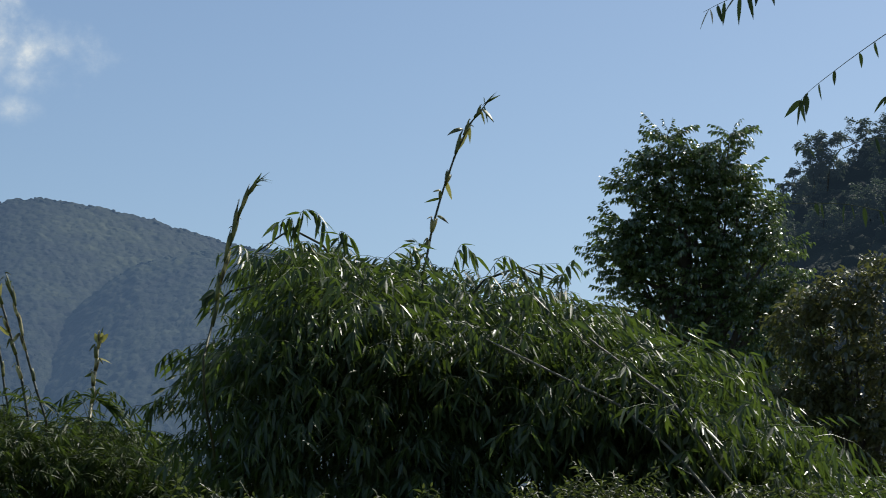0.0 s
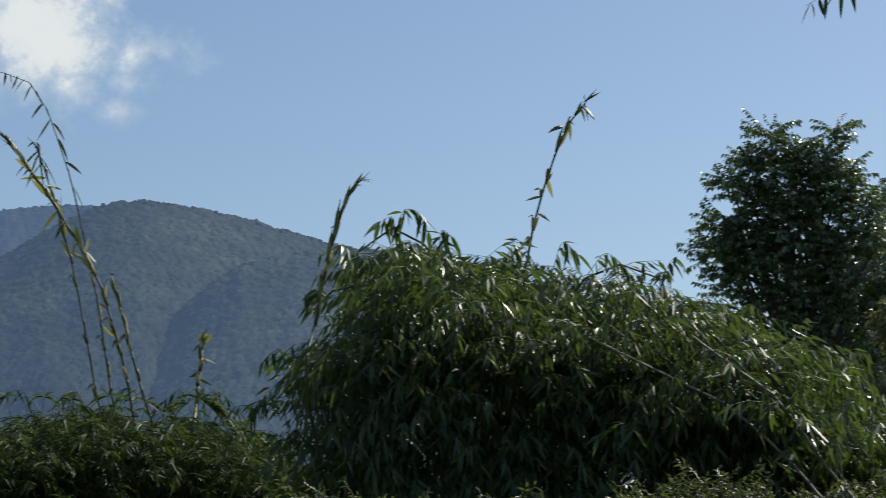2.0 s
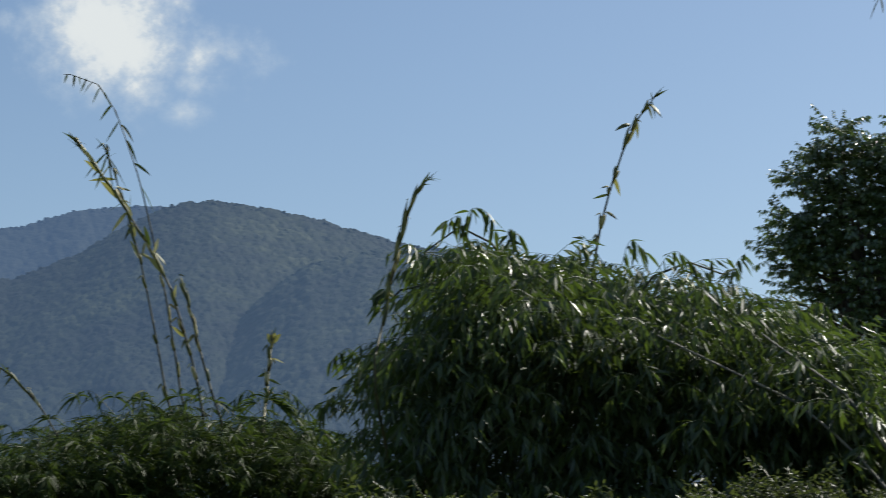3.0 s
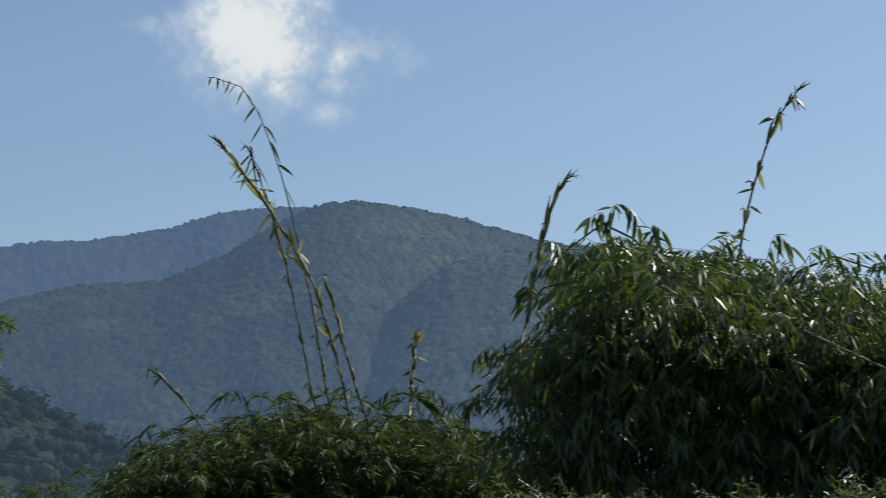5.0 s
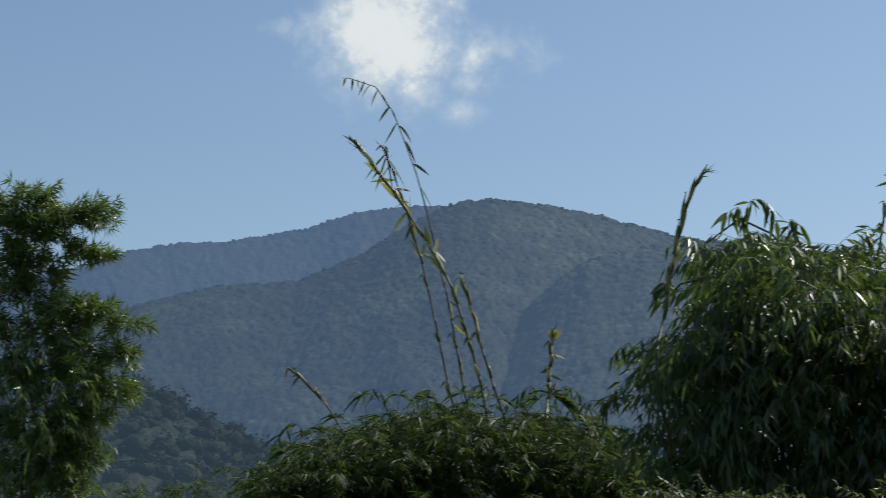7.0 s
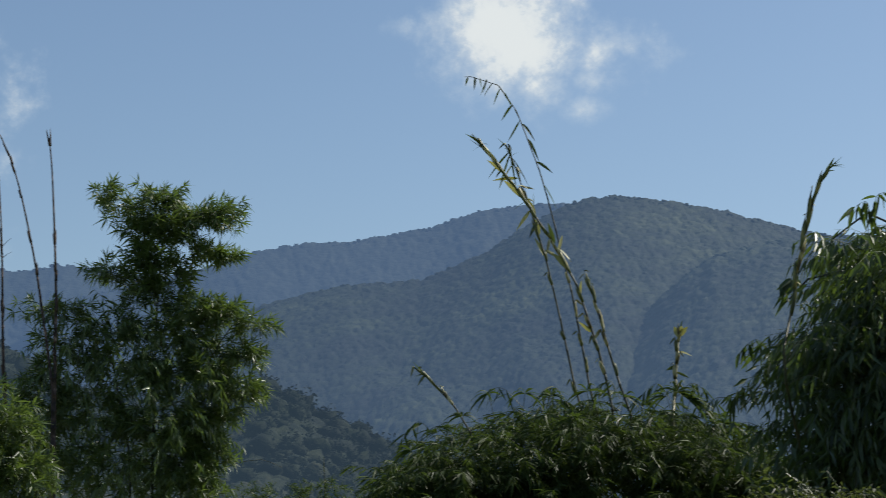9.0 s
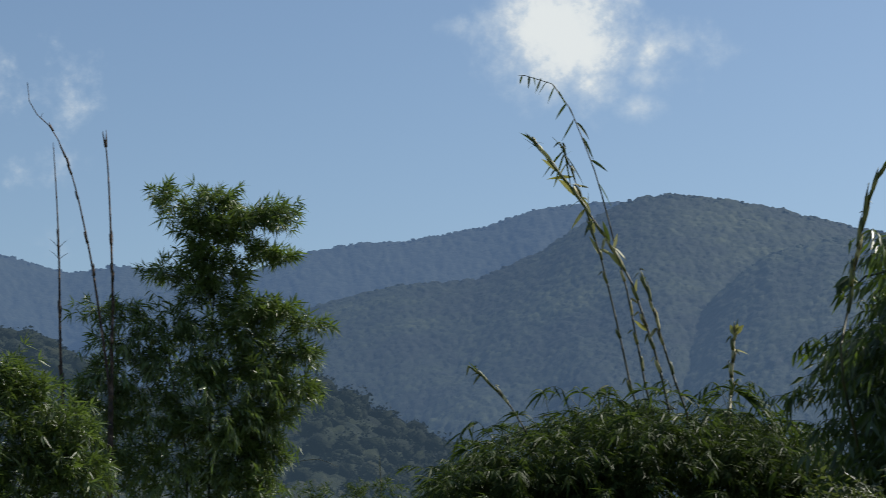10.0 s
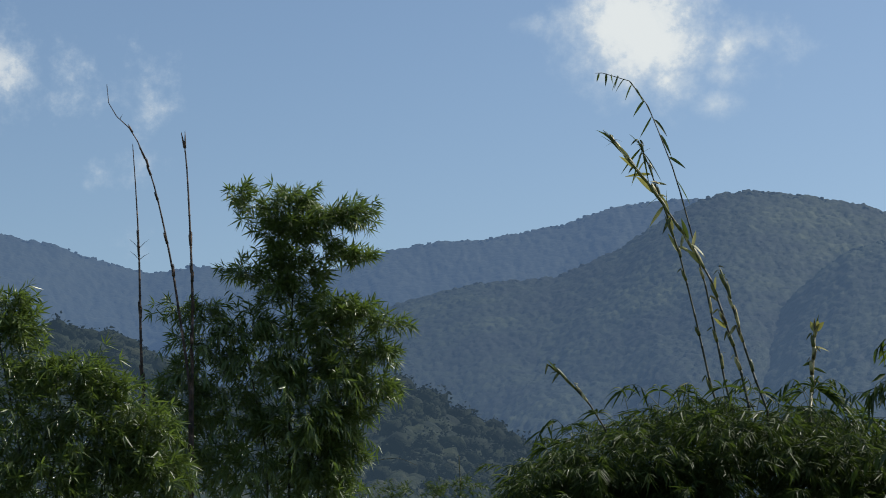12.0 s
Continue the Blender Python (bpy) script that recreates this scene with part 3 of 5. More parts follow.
def height_on(fine, el):
    """The fraction of a cane at which it first stands el degrees above the eye."""
    goal = math.tan(radians(el))
    for i, p in enumerate(fine):
        if p.z - EYE >= goal * math.hypot(p.x, p.y):
            return i / (len(fine) - 1)
    return 1.0


def sheath(parent, p, t, out, length, r, mat, blade=0.5, flare=1.9, bulge=0.0):
    """A papery husk that wraps the cane at p and ends in a blade bent outwards."""
    h = Heap()
    n, m = 5, 7
    a = (out - t * out.dot(t)).normalized()
    b = t.cross(a)
    verts = []
    for i in range(n + 1):
        u = i / n
        rr = r * 1.08 + (0.0015 + 0.006 * (flare - 1.3) + bulge) * math.sin(math.pi * u * 0.85)
        half = math.pi * (0.66 - 0.5 * u)
        for k in range(m + 1):
            w = -half + 2 * half * k / m
            verts.append(tuple(p + t * length * (u - 0.3 * u ** 3 * rng.uniform()) + (a * math.cos(w) + b * math.sin(w)) * rr * (1 + 0.35 * u * rng.uniform())))
    quads = [(i * (m + 1) + k, i * (m + 1) + k + 1, (i + 1) * (m + 1) + k + 1, (i + 1) * (m + 1) + k) for i in range(n) for k in range(m)]
    h.add(verts, quads)
    if blade > 0:
        end = p + t * length * 0.97 + a * r * flare * 0.9
        way = a * rng.uniform(0.35, 0.9) + t * rng.uniform(-0.1, 0.5) + Vector((0, 0, -0.6))
        blades(h, [tuple(end)], [tuple(way)], blade, min(0.042, blade * 0.27), rng.uniform(0.1, 0.5), 0.1, ((0.0, 0.3), (0.2, 0.9), (0.5, 0.9), (0.75, 0.55), (1.0, 0.0)), (0.4, -1.0, 0.5))
    ob = part("sheath", h.mesh("sheath"), mat, parent)
    sol = ob.modifiers.new("thickness", "SOLIDIFY")
    sol.thickness = 0.0015
    return ob


def single_leaf(parent, p, way, length, width, mat, sag=0.4, name="leaf", face=None):
    h = Heap()
    blades(h, [tuple(p)], [tuple(way)], length, width, sag, 0.18, ((0.0, 0.1), (0.15, 0.75), (0.35, 1.0), (0.6, 0.85), (0.82, 0.45), (1.0, 0.0)), face)
    return part(name, h.mesh(name), mat, parent)


def crown_places(profile, d, depth, count, low, droop_el, size, lift=0.25, top_bias=0.55, inner=0.3, hollow=0.0):
    """Places for sprays over a rounded crown whose top follows profile (az, el)."""
    xs = [c[0] for c in profile]
    ys = [c[1] for c in profile]
    if xs[0] > xs[-1]:
        xs, ys = xs[::-1], ys[::-1]
    mid = 0.5 * (xs[0] + xs[-1])
    out = []
    for k in range(count // 13):
        az = rng.uniform(xs[0], xs[-1])
        el_top = float(np.interp(az, xs, ys)) + 0.22 * noise.noise((az * 1.6, d, 0.0))
        q = rng.uniform(-1, 1)
        dd = d + depth * q
        el_loc = el_top - droop_el * (abs(q) ** 2.2)
        u = rng.uniform() ** (1 / (1 - top_bias)) if rng.uniform() < 0.5 else rng.uniform()
        el = el_loc - (el_loc - low) * u
        # keep to the shell: the deeper below the top, the nearer to the outside
        if u > 0.12 and rng.uniform() > inner:
            q = -math.sqrt(max(0.0, 1 - (1 - min(1, u * 1.6)) ** 2)) * rng.uniform(0.75, 1.05)
            back = max(0.0, 1 - abs(u - 0.5) / 0.38) * (0.75 + 0.7 * noise.noise((az * 0.7, u * 2.5, d)))
            q *= 1 - hollow * min(1.0, max(0.0, back))
            dd = d + depth * q
        p = polar(az, el, dd)
        p.z -= 0.12 * size
        if p.z < 0.4:
            continue
        outward = math.atan2(-math.cos(radians(az)), math.sin(radians(az)))
        lean = (mid - az) / (xs[-1] - xs[0]) * 1.2
        heading = outward + lean + rng.normal() * 1.7
        tip = rng.normal() * 0.2 + lift * (1 - u)
        for j in range(13):
            o = Vector(rng.normal(size=3)) * 0.15
            o.z = -abs(o.z) * 0.8
            out.append((q, turned(p + o * size, heading + rng.normal() * 1.1, size * rng.uniform(0.7, 1.25), tip + rng.normal() * 0.2, rng.normal() * 0.25)))
    order = sorted(range(len(out)), key=lambda i: out[i][0])
    return [out[i][1] for i in order]


# --- the large arching clump ---
D_A = 15.0
TOP_A = [(5.9, 4.3), (5.8, 6.2), (5.45, 7.4), (5.15, 8.2), (4.95, 8.9), (4.65, 10.0), (4.4, 10.6), (4.0, 11.05), (3.5, 10.7), (2.7, 10.6), (1.9, 9.9), (0.7, 10.05), (-0.7, 10.15),
         (-1.8, 9.92), (-3.0, 9.58), (-3.6, 9.25), (-4.3, 8.75), (-5.7, 8.05), (-7.0, 7.5), (-8.0, 6.8), (-9.2, 5.5), (-10.2, 4.4), (-11.4, 3.4), (-13.0, 2.8)]
root_a = polar(0.5, 0, D_A + 0.5)
clump_a = thing("bamboo_clump", (root_a.x, root_a.y, 0), "large arching clump of glossy dark green bamboo, leaves hanging in tiers", "bamboo", "bamboo clumps")
KIND_A = [spray_heap(rng.uniform(0.3, 0.46), 12, 0.134, 0.026, 0.22, 0.7, 0.75, 1.8, 0.1, 0.12, 0.3) for _ in range(14)]
PLAIN_A = [spray_heap(rng.uniform(0.3, 0.46), 12, 0.134, 0.026, 0.22, 0.7, 0.75, 1.8, 0.1, 0.12, 0.3, plain=True) for _ in range(14)]
places = crown_places(TOP_A, D_A, 1.6, 7300, 2.4, 1.3, 1.0, hollow=0.25)
foliage(clump_a, KIND_A, PLAIN_A, places, BAMBOO_DARK, 300)
# canes that arch over and hang down
for i, (x, line) in enumerate([(0.3, [(0.6, 4.0), (2.0, 8.2), (3.8, 10.6), (5.2, 10.0)]), (0.5, [(1.0, 3.8), (3.2, 7.6), (5.2, 9.2), (6.6, 8.2)]), (0.1, [(0.3, 4.5), (-0.4, 8.3), (-1.8, 9.6), (-3.3, 9.2)]),
                               (-0.3, [(-0.6, 4.0), (-2.0, 7.4), (-4.4, 8.6), (-6.4, 7.7)]), (0.6, [(1.4, 3.6), (4.0, 6.2), (6.3, 7.0), (7.6, 5.6)]), (-0.5, [(-1.0, 3.6), (-4.5, 5.8), (-7.5, 6.6), (-9.5, 5.6)])]):
    culm(clump_a, line, D_A - 0.2 + 0.15 * i, 0.03, 0.006, CULM_GREEN, (root_a.x + x, root_a.y + 0.2 * (i - 2)))
# leaning canes seen among the leaves
for line in ([(-7.9, 2.2), (-7.41, 3.2), (-6.53, 4.3), (-5.78, 5.05), (-4.87, 5.82), (-3.65, 6.44), (-1.18, 7.68)], [(-9.0, 2.0), (-7.6, 4.0), (-7.0, 4.89), (-6.26, 5.96), (-4.6, 7.2), (-4.0, 7.7)]):
    x = polar(line[0][0] - 0.9, 0, D_A - 1.1)
    culm(clump_a, line, D_A - 1.72, 0.014, 0.007, CULM_GREY, (x.x, x.y), label="fallen pale cane leaning across the clump")


def young_cane(parent, line, d, root, r0, r1, husks, tip_leaves, mat=CULM_GREEN, label="", leaf_mat=HUSK_LEAF, flap=0.14, bulge=0.0, pale=0.6):
    """A new cane standing above the leaves, with husks and a tuft at its tip."""
    cane, fine = culm(parent, line, d, r0, r1, mat, root, label=label)
    az = line[-1][0]
    rt = side(az)
    for u, s, ln, straw in husks:
        u = height_on(fine, u)
        p, t = along(fine, u)
        r = r0 + (r1 - r0) * u
        sheath(cane, p, t, rt * s + Vector((0, -0.4, 0)), ln, r, SHEATH_STRAW if straw and rng.uniform() < pale else SHEATH_GREEN, flap * (0.4 if u > 0.84 else 0.85) * rng.uniform(0.25, 1.1) * (rng.uniform() > 0.2), 1.3 + 0.7 * rng.uniform(), bulge + 0.003 * rng.uniform())
    p, t = along(fine, 1.0)
    for k in range(min(tip_leaves, 4)):
        w = t + rt * (k - 1.5) * 0.14 + Vector((0, rng.normal() * 0.1, 0))
        single_leaf(cane, p - t * rng.uniform(0.03, 0.1), w, rng.uniform(0.09, 0.16), 0.016, leaf_mat, 0.05)
    for k in range(tip_leaves - 2):
        w = t * rng.uniform(0.2, 1.0) + rt * rng.uniform(-0.45, 0.5) + Vector((0, rng.uniform(-0.4, 0.4), rng.uniform(-0.45, 0.3)))
        single_leaf(cane, p - t * rng.uniform(0, 0.08), w, rng.uniform(0.06, 0.11), 0.009, leaf_mat, 0.35)
    return cane, fine


rA = (root_a.x, root_a.y)
cane_a, fine_a = young_cane(clump_a, [(0.62, 8.6), (0.42, 10.0), (0.25, 10.92), (-0.09, 12.0), (-0.57, 13.23), (-1.14, 14.06), (-1.3, 14.2)], D_A, rA, 0.02, 0.006,
           [(10.1, -1, 0.08, True), (10.55, 1, 0.13, True), (10.65, -1, 0.1, True), (11.5, -1, 0.06, False), (11.85, 1, 0.09, True), (11.95, -1, 0.09, False), (12.7, -1, 0.2, False), (13.2, 1, 0.1, True), (13.3, -1, 0.12, False), (13.65, 1, 0.09, True), (13.8, -1, 0.08, False)], 5,
           label="young cane with straw husks rising above the clump", bulge=0.004)
young_cane(clump_a, [(6.55, 6.4), (6.41, 7.49), (6.2, 8.87), (5.96, 9.95), (5.7, 10.95), (5.36, 11.7), (5.12, 11.96)], D_A - 1.9, (rA[0] - 1.2, rA[1]), 0.0145, 0.006,
           [(7.9, 1, 0.22, True), (8.6, -1, 0.2, False), (9.1, 1, 0.25, True), (9.7, -1, 0.24, False), (10.1, 1, 0.2, False), (10.5, -1, 0.22, False), (10.9, 1, 0.2, False), (11.25, -1, 0.16, False), (11.5, 1, 0.13, False)], 9,
           label="young cane with dark husks rising above the clump", flap=0.05, bulge=0.006)


HUSK_FRESH = leaf_material("husk_fresh", [(0.0, (0.16, 0.17, 0.04)), (0.45, (0.34, 0.32, 0.08)), (1.0, (0.66, 0.6, 0.34))], 0.45, (0.5, 0.48, 0.1), 0.3, 0.5)


def husk_leaves(cane, fine, rows, rt):
    """Husk blades on a cane: (el at which it springs, lean to the right, along the cane, down, length, width, fresh)."""
    for el, lean, on, down, ln, wd, fresh in rows:
        p, t = along(fine, height_on(fine, el))
        way = rt * lean + t * on + Vector((0, rng.normal() * 0.1, -down))
        single_leaf(cane, p, way, ln, wd, HUSK_FRESH if fresh else HUSK_LEAF, rng.uniform(0.05, 0.25), "husk_blade", (rng.normal() * 0.3, -1, 0.3 * rng.normal()))


def arm(parent, line, d, mat, leaf_len, leaf_wid, r=0.005, hang=1.0, count=9):
    """A thin branch through (az, el) with leaves hanging from it one by one."""
    pts = spline([polar(a, e, d) for a, e in line], 12)
    h = Heap()
    tube(h, pts, [r * (1 - 0.75 * k / 12) for k in range(13)], 5)
    br = part("branch", h.mesh("branch"), TWIG, parent)
    rt = side(line[0][0])
    for k in range(count):
        u = 0.2 + 0.8 * (k + rng.uniform(0, 0.5)) / count
        p, t = along(pts, min(u, 1.0))
        w = t * rng.uniform(0.0, 0.7) + rt * rng.normal() * 0.42 + Vector((0, rng.normal() * 0.4, -hang * rng.uniform(0.3, 1.2)))
        single_leaf(br, p, w, leaf_len * rng.uniform(0.5, 1.2), leaf_wid * rng.uniform(0.8, 1.2), mat, 0.2)
    return br


husk_leaves(cane_a, fine_a, [(13.9, 0.5, -0.2, 0.9, 0.1, 0.022, True), (14.05, 0.35, -0.1, 1.0, 0.12, 0.018, False), (13.5, 0.15, -0.2, 1.0, 0.12, 0.024, True), (13.6, -0.5, -0.5, 1.0, 0.13, 0.02, False),
                             (12.75, 0.12, 1.0, 0.0, 0.2, 0.036, True), (12.7, -0.1, 1.0, 0.0, 0.16, 0.03, False), (11.95, 0.35, 0.0, 1.0, 0.13, 0.036, True), (12.3, -0.25, -0.2, 1.0, 0.13, 0.03, False),
                             (11.5, -0.9, 0.3, 0.4, 0.12, 0.02, False), (10.55, 0.1, 1.0, 0.0, 0.12, 0.036, True), (10.3, -0.7, 0.2, 0.6, 0.1, 0.022, False), (14.1, 0.5, 0.9, 0.0, 0.12, 0.012, False)], side(0))

ARMS_OUT = [([(6.9, 7.0), (7.3, 7.35), (7.8, 6.95)], 9), ([(7.2, 5.6), (7.6, 6.1), (8.05, 5.5)], 10), ([(5.9, 8.3), (6.2, 8.95), (6.65, 8.8)], 9), ([(4.2, 10.1), (4.2, 10.95), (4.7, 10.75)], 10), ([(4.0, 10.2), (3.95, 11.1), (3.5, 11.1), (3.2, 10.5)], 12), ([(5.0, 9.2), (5.2, 10.0), (5.6, 9.4)], 9)]
ARMS_TOP = [([(2.9, 10.0), (2.85, 10.6), (2.5, 10.4)], 8), ([(1.2, 9.4), (0.9, 10.15), (0.5, 9.9)], 8), ([(-0.2, 9.4), (-0.5, 10.25), (-0.95, 9.9)], 8), ([(-1.2, 9.4), (-1.7, 9.95), (-2.3, 9.5)], 8), ([(-2.6, 8.9), (-2.75, 9.75)], 4), ([(-3.1, 8.8), (-3.4, 9.6), (-3.65, 9.85)], 5), ([(-4.0, 8.2), (-5.4, 8.3), (-7.2, 7.8)], 9), ([(-5.0, 8.0), (-5.5, 8.5), (-6.0, 8.2)], 7)]
for line, n in ARMS_OUT + ARMS_TOP:
    arm(clump_a, line, D_A - 0.5, BAMBOO_DARK, 0.15, 0.029, 0.003, 1.4, int(n * 1.8))

# thin leafy branches that hang over the face of the clump
for k in range(26):
    az, el = rng.uniform(-8.5, 6.0), rng.uniform(4.2, 8.2)
    el = min(el, float(np.interp(az, [c[0] for c in TOP_A][::-1], [c[1] for c in TOP_A][::-1])) - 0.8)
    s = rng.choice([-1, 1])
    arm(clump_a, [(az, el), (az + 0.5 * s, el + 0.35), (az + 1.1 * s, el + 0.1), (az + 1.5 * s, el - 0.5)], D_A - 1.7, BAMBOO_DARK, 0.13, 0.023, 0.0035, 1.2, 13)

# --- the fine-leaved clump with the tall young canes ---
D_B = 18.0
TOP_B = [(18.3, 2.2), (17.9, 2.7), (17.3, 3.5), (16.7, 4.35), (16.0, 5.0), (15.3, 5.45), (14.3, 5.9), (13.1, 5.95), (11.7, 6.2), (10.8, 5.9), (9.6, 5.8), (8.3, 5.3), (7.6, 4.8), (7.0, 4.2)]
root_b = polar(12.0, 0, D_B + 0.5)
clump_b = thing("bamboo_clump", (root_b.x, root_b.y, 0), "low rounded clump of fine-leaved bamboo with drooping leaf fans", "bamboo", "bamboo clumps")
KIND_B = [spray_heap(rng.uniform(0.18, 0.34), 14, 0.108, 0.0145, 0.45, 0.6, 0.85, 0.55, 0.3, 0.6, 0.6) for _ in range(14)]
PLAIN_B = [spray_heap(rng.uniform(0.18, 0.34), 14, 0.108, 0.0145, 0.45, 0.6, 0.85, 0.55, 0.3, 0.6, 0.6, plain=True) for _ in range(14)]
places = crown_places(TOP_B, D_B, 1.5, 4500, 2.2, 0.9, 1.0, hollow=0.45)
foliage(clump_b, KIND_B, PLAIN_B, places, BAMBOO_FINE, 300)
rB = (root_b.x, root_b.y)
cane1, fine1 = young_cane(clump_b, [(12.0, 5.0), (12.17, 5.81), (12.54, 7.64), (12.75, 8.57), (12.96, 9.49), (13.15, 10.11), (13.33, 10.72), (13.55, 11.34), (13.77, 11.96), (14.0, 12.6)], D_B, rB, 0.018, 0.005,
           [(5.9, -1, 0.15, True), (7.4, -1, 0.1, True), (8.9, -1, 0.12, True), (9.5, 1, 0.1, False), (10.1, -1, 0.22, False), (10.6, 1, 0.15, False), (11.1, 1, 0.16, True), (11.3, -1, 0.1, False), (11.7, 1, 0.14, False), (12.1, -1, 0.1, False), (12.4, 1, 0.12, False), (12.5, -1, 0.1, False)], 8,
           label="tall young cane with pale husks", flap=0.2, bulge=0.002)
cane2, fine2 = young_cane(clump_b, [(11.2, 5.2), (11.38, 6.33), (11.59, 7.17), (11.84, 7.94), (12.1, 8.78), (12.43, 9.4), (12.8, 10.1), (13.25, 10.72), (13.7, 11.42), (14.32, 12.2), (14.9, 12.9)], D_B - 0.2, (rB[0] + 0.3, rB[1] - 0.2), 0.019, 0.006,
           [(6.4, -1, 0.15, True), (7.1, -1, 0.15, True), (7.7, -1, 0.15, True), (8.4, -1, 0.16, False), (9.2, 1, 0.25, True), (9.6, -1, 0.2, True), (10.1, -1, 0.2, True), (10.7, 1, 0.2, False), (11.2, 1, 0.15, True), (11.5, -1, 0.22, False), (11.95, 1, 0.15, False), (12.2, 1, 0.3, True), (12.3, -1, 0.25, False), (11.75, -1, 0.3, True), (11.0, -1, 0.3, False), (12.6, -1, 0.2, False)], 7,
           label="tall young cane with straw husks and a pointed tip", flap=0.2, bulge=0.005)
husk_leaves(cane1, fine1, [(12.55, -0.6, 0.2, 0.8, 0.26, 0.022, False), (12.5, -0.3, 0.1, 1.0, 0.3, 0.02, False), (12.5, 0.2, 0.0, 1.0, 0.3, 0.018, False), (12.4, 0.6, 0.0, 0.9, 0.28, 0.014, False), (12.55, -0.3, 1.0, 0.0, 0.2, 0.008, False),
                            (12.2, -0.5, 0.2, 1.0, 0.22, 0.034, True), (11.8, -0.9, 0.5, 0.4, 0.24, 0.03, True), (11.2, -0.5, 0.3, 0.6, 0.14, 0.024, False), (10.6, 0.3, 1.2, 0.0, 0.3, 0.034, False), (10.2, 0.1, 1.0, 0.0, 0.2, 0.05, True), (9.6, -0.2, 1.0, 0.0, 0.22, 0.05, True)], side(13))
husk_leaves(cane2, fine2, [(12.65, -0.08, 1.0, 0.0, 0.26, 0.018, False), (12.6, 0.1, 1.0, 0.0, 0.24, 0.014, False), (12.45, -0.2, 1.0, 0.0, 0.26, 0.016, False), (12.3, 0.2, 1.0, 0.0, 0.2, 0.012, False),
                            (12.1, 0.1, 1.0, 0.0, 0.26, 0.04, True), (11.9, -0.08, 1.0, 0.0, 0.26, 0.04, True), (11.25, -0.12, 1.0, 0.0, 0.3, 0.055, True), (10.95, -0.4, 0.2, 0.8, 0.2, 0.036, True), (10.75, 0.2, 0.9, 0.0, 0.2, 0.045, True), (10.0, 0.3, 1.1, 0.0, 0.24, 0.04, False),
                            (9.85, 0.5, 0.8, 0.0, 0.18, 0.05, True), (9.3, -0.15, 1.0, 0.0, 0.24, 0.05, True), (8.6, 0.3, 0.9, 0.0, 0.18, 0.045, True), (7.6, -0.4, 0.8, 0.2, 0.16, 0.04, True)], side(13))
cane3, fine3 = young_cane(clump_b, [(11.6, 4.9), (11.75, 5.65), (11.88, 6.41), (12.01, 7.18), (12.18, 8.1), (12.36, 9.02), (12.57, 9.79), (12.71, 10.4), (12.89, 11.1), (13.07, 11.79), (13.33, 12.49), (13.59, 13.18), (13.82, 13.72), (14.13, 14.19), (14.44, 14.45), (14.83, 14.58), (15.25, 14.59)],
                          D_B + 0.1, (rB[0] + 0.1, rB[1] + 0.2), 0.018, 0.003,
                          [(6.5, 1, 0.15, True), (7.2, -1, 0.14, True), (8.0, 1, 0.15, True), (8.9, -1, 0.12, True)], 0, label="tallest thin cane, its tip bowed over", flap=0.2)
for u, s, ln in ((0.6, 1, 0.26), (0.65, 1, 0.25), (0.7, 1, 0.2), (0.735, 1, 0.16), (0.745, -1, 0.22), (0.785, 1, 0.2), (0.79, -1, 0.2), (0.83, 1, 0.2), (0.85, -1, 0.18), (0.875, 1, 0.16), (0.885, -1, 0.16), (0.91, -1, 0.12), (0.915, -0.4, 0.12), (0.94, 0.2, 0.12), (0.96, -0.2, 0.12), (0.985, -0.6, 0.1)):
    p, t = along(fine3, u)
    single_leaf(cane3, p, side(14) * s * 0.6 + Vector((0, rng.normal() * 0.2, -0.75 + rng.normal() * 0.2)), ln * 0.9 * rng.uniform(0.75, 1.15), rng.uniform(0.018, 0.032), HUSK_LEAF, rng.uniform(0.05, 0.5), face=(rng.normal() * 0.8, -0.7, rng.normal() * 0.6))
young_cane(clump_b, [(10.7, 5.0), (10.84, 5.64), (11.05, 6.32), (11.26, 7.01), (11.47, 7.78), (11.68, 8.55), (11.86, 9.0)], D_B - 0.3, (rB[0] + 0.4, rB[1]), 0.019, 0.008,
           [(6.4, 1, 0.12, True), (7.2, -1, 0.16, True), (7.6, 1, 0.2, True), (8.1, -1, 0.14, True), (8.4, 1, 0.18, False), (8.6, -1, 0.2, False), (8.75, 1, 0.18, False)], 7, label="short young cane with green husks", flap=0.17, bulge=0.003)
cane5, fine5 = young_cane(clump_b, [(9.62, 4.6), (9.56, 5.54), (9.49, 6.37), (9.42, 7.28), (9.36, 7.62)], D_B - 0.4, (rB[0] + 0.8, rB[1]), 0.024, 0.012,
           [(5.8, 1, 0.12, True), (6.3, -1, 0.15, True), (6.7, 1, 0.12, True), (7.0, -1, 0.12, False), (7.3, 1, 0.1, True), (7.42, -1, 0.12, True)], 3, CULM_PALE, label="broken pale cane with torn husks", flap=0.1, bulge=0.003, pale=1.0)
husk_leaves(cane5, fine5, [(7.45, 0.45, 0.8, 0.0, 0.13, 0.05, True), (7.45, -0.5, 0.9, 0.0, 0.1, 0.045, True), (7.5, 0.1, 1.0, 0.0, 0.11, 0.05, True), (7.0, 0.9, 0.2, 0.3, 0.13, 0.03, True), (6.6, -0.7, 0.3, 0.4, 0.09, 0.03, False), (6.5, 0.9, 0.1, 0.4, 0.12, 0.024, False)], side(9))
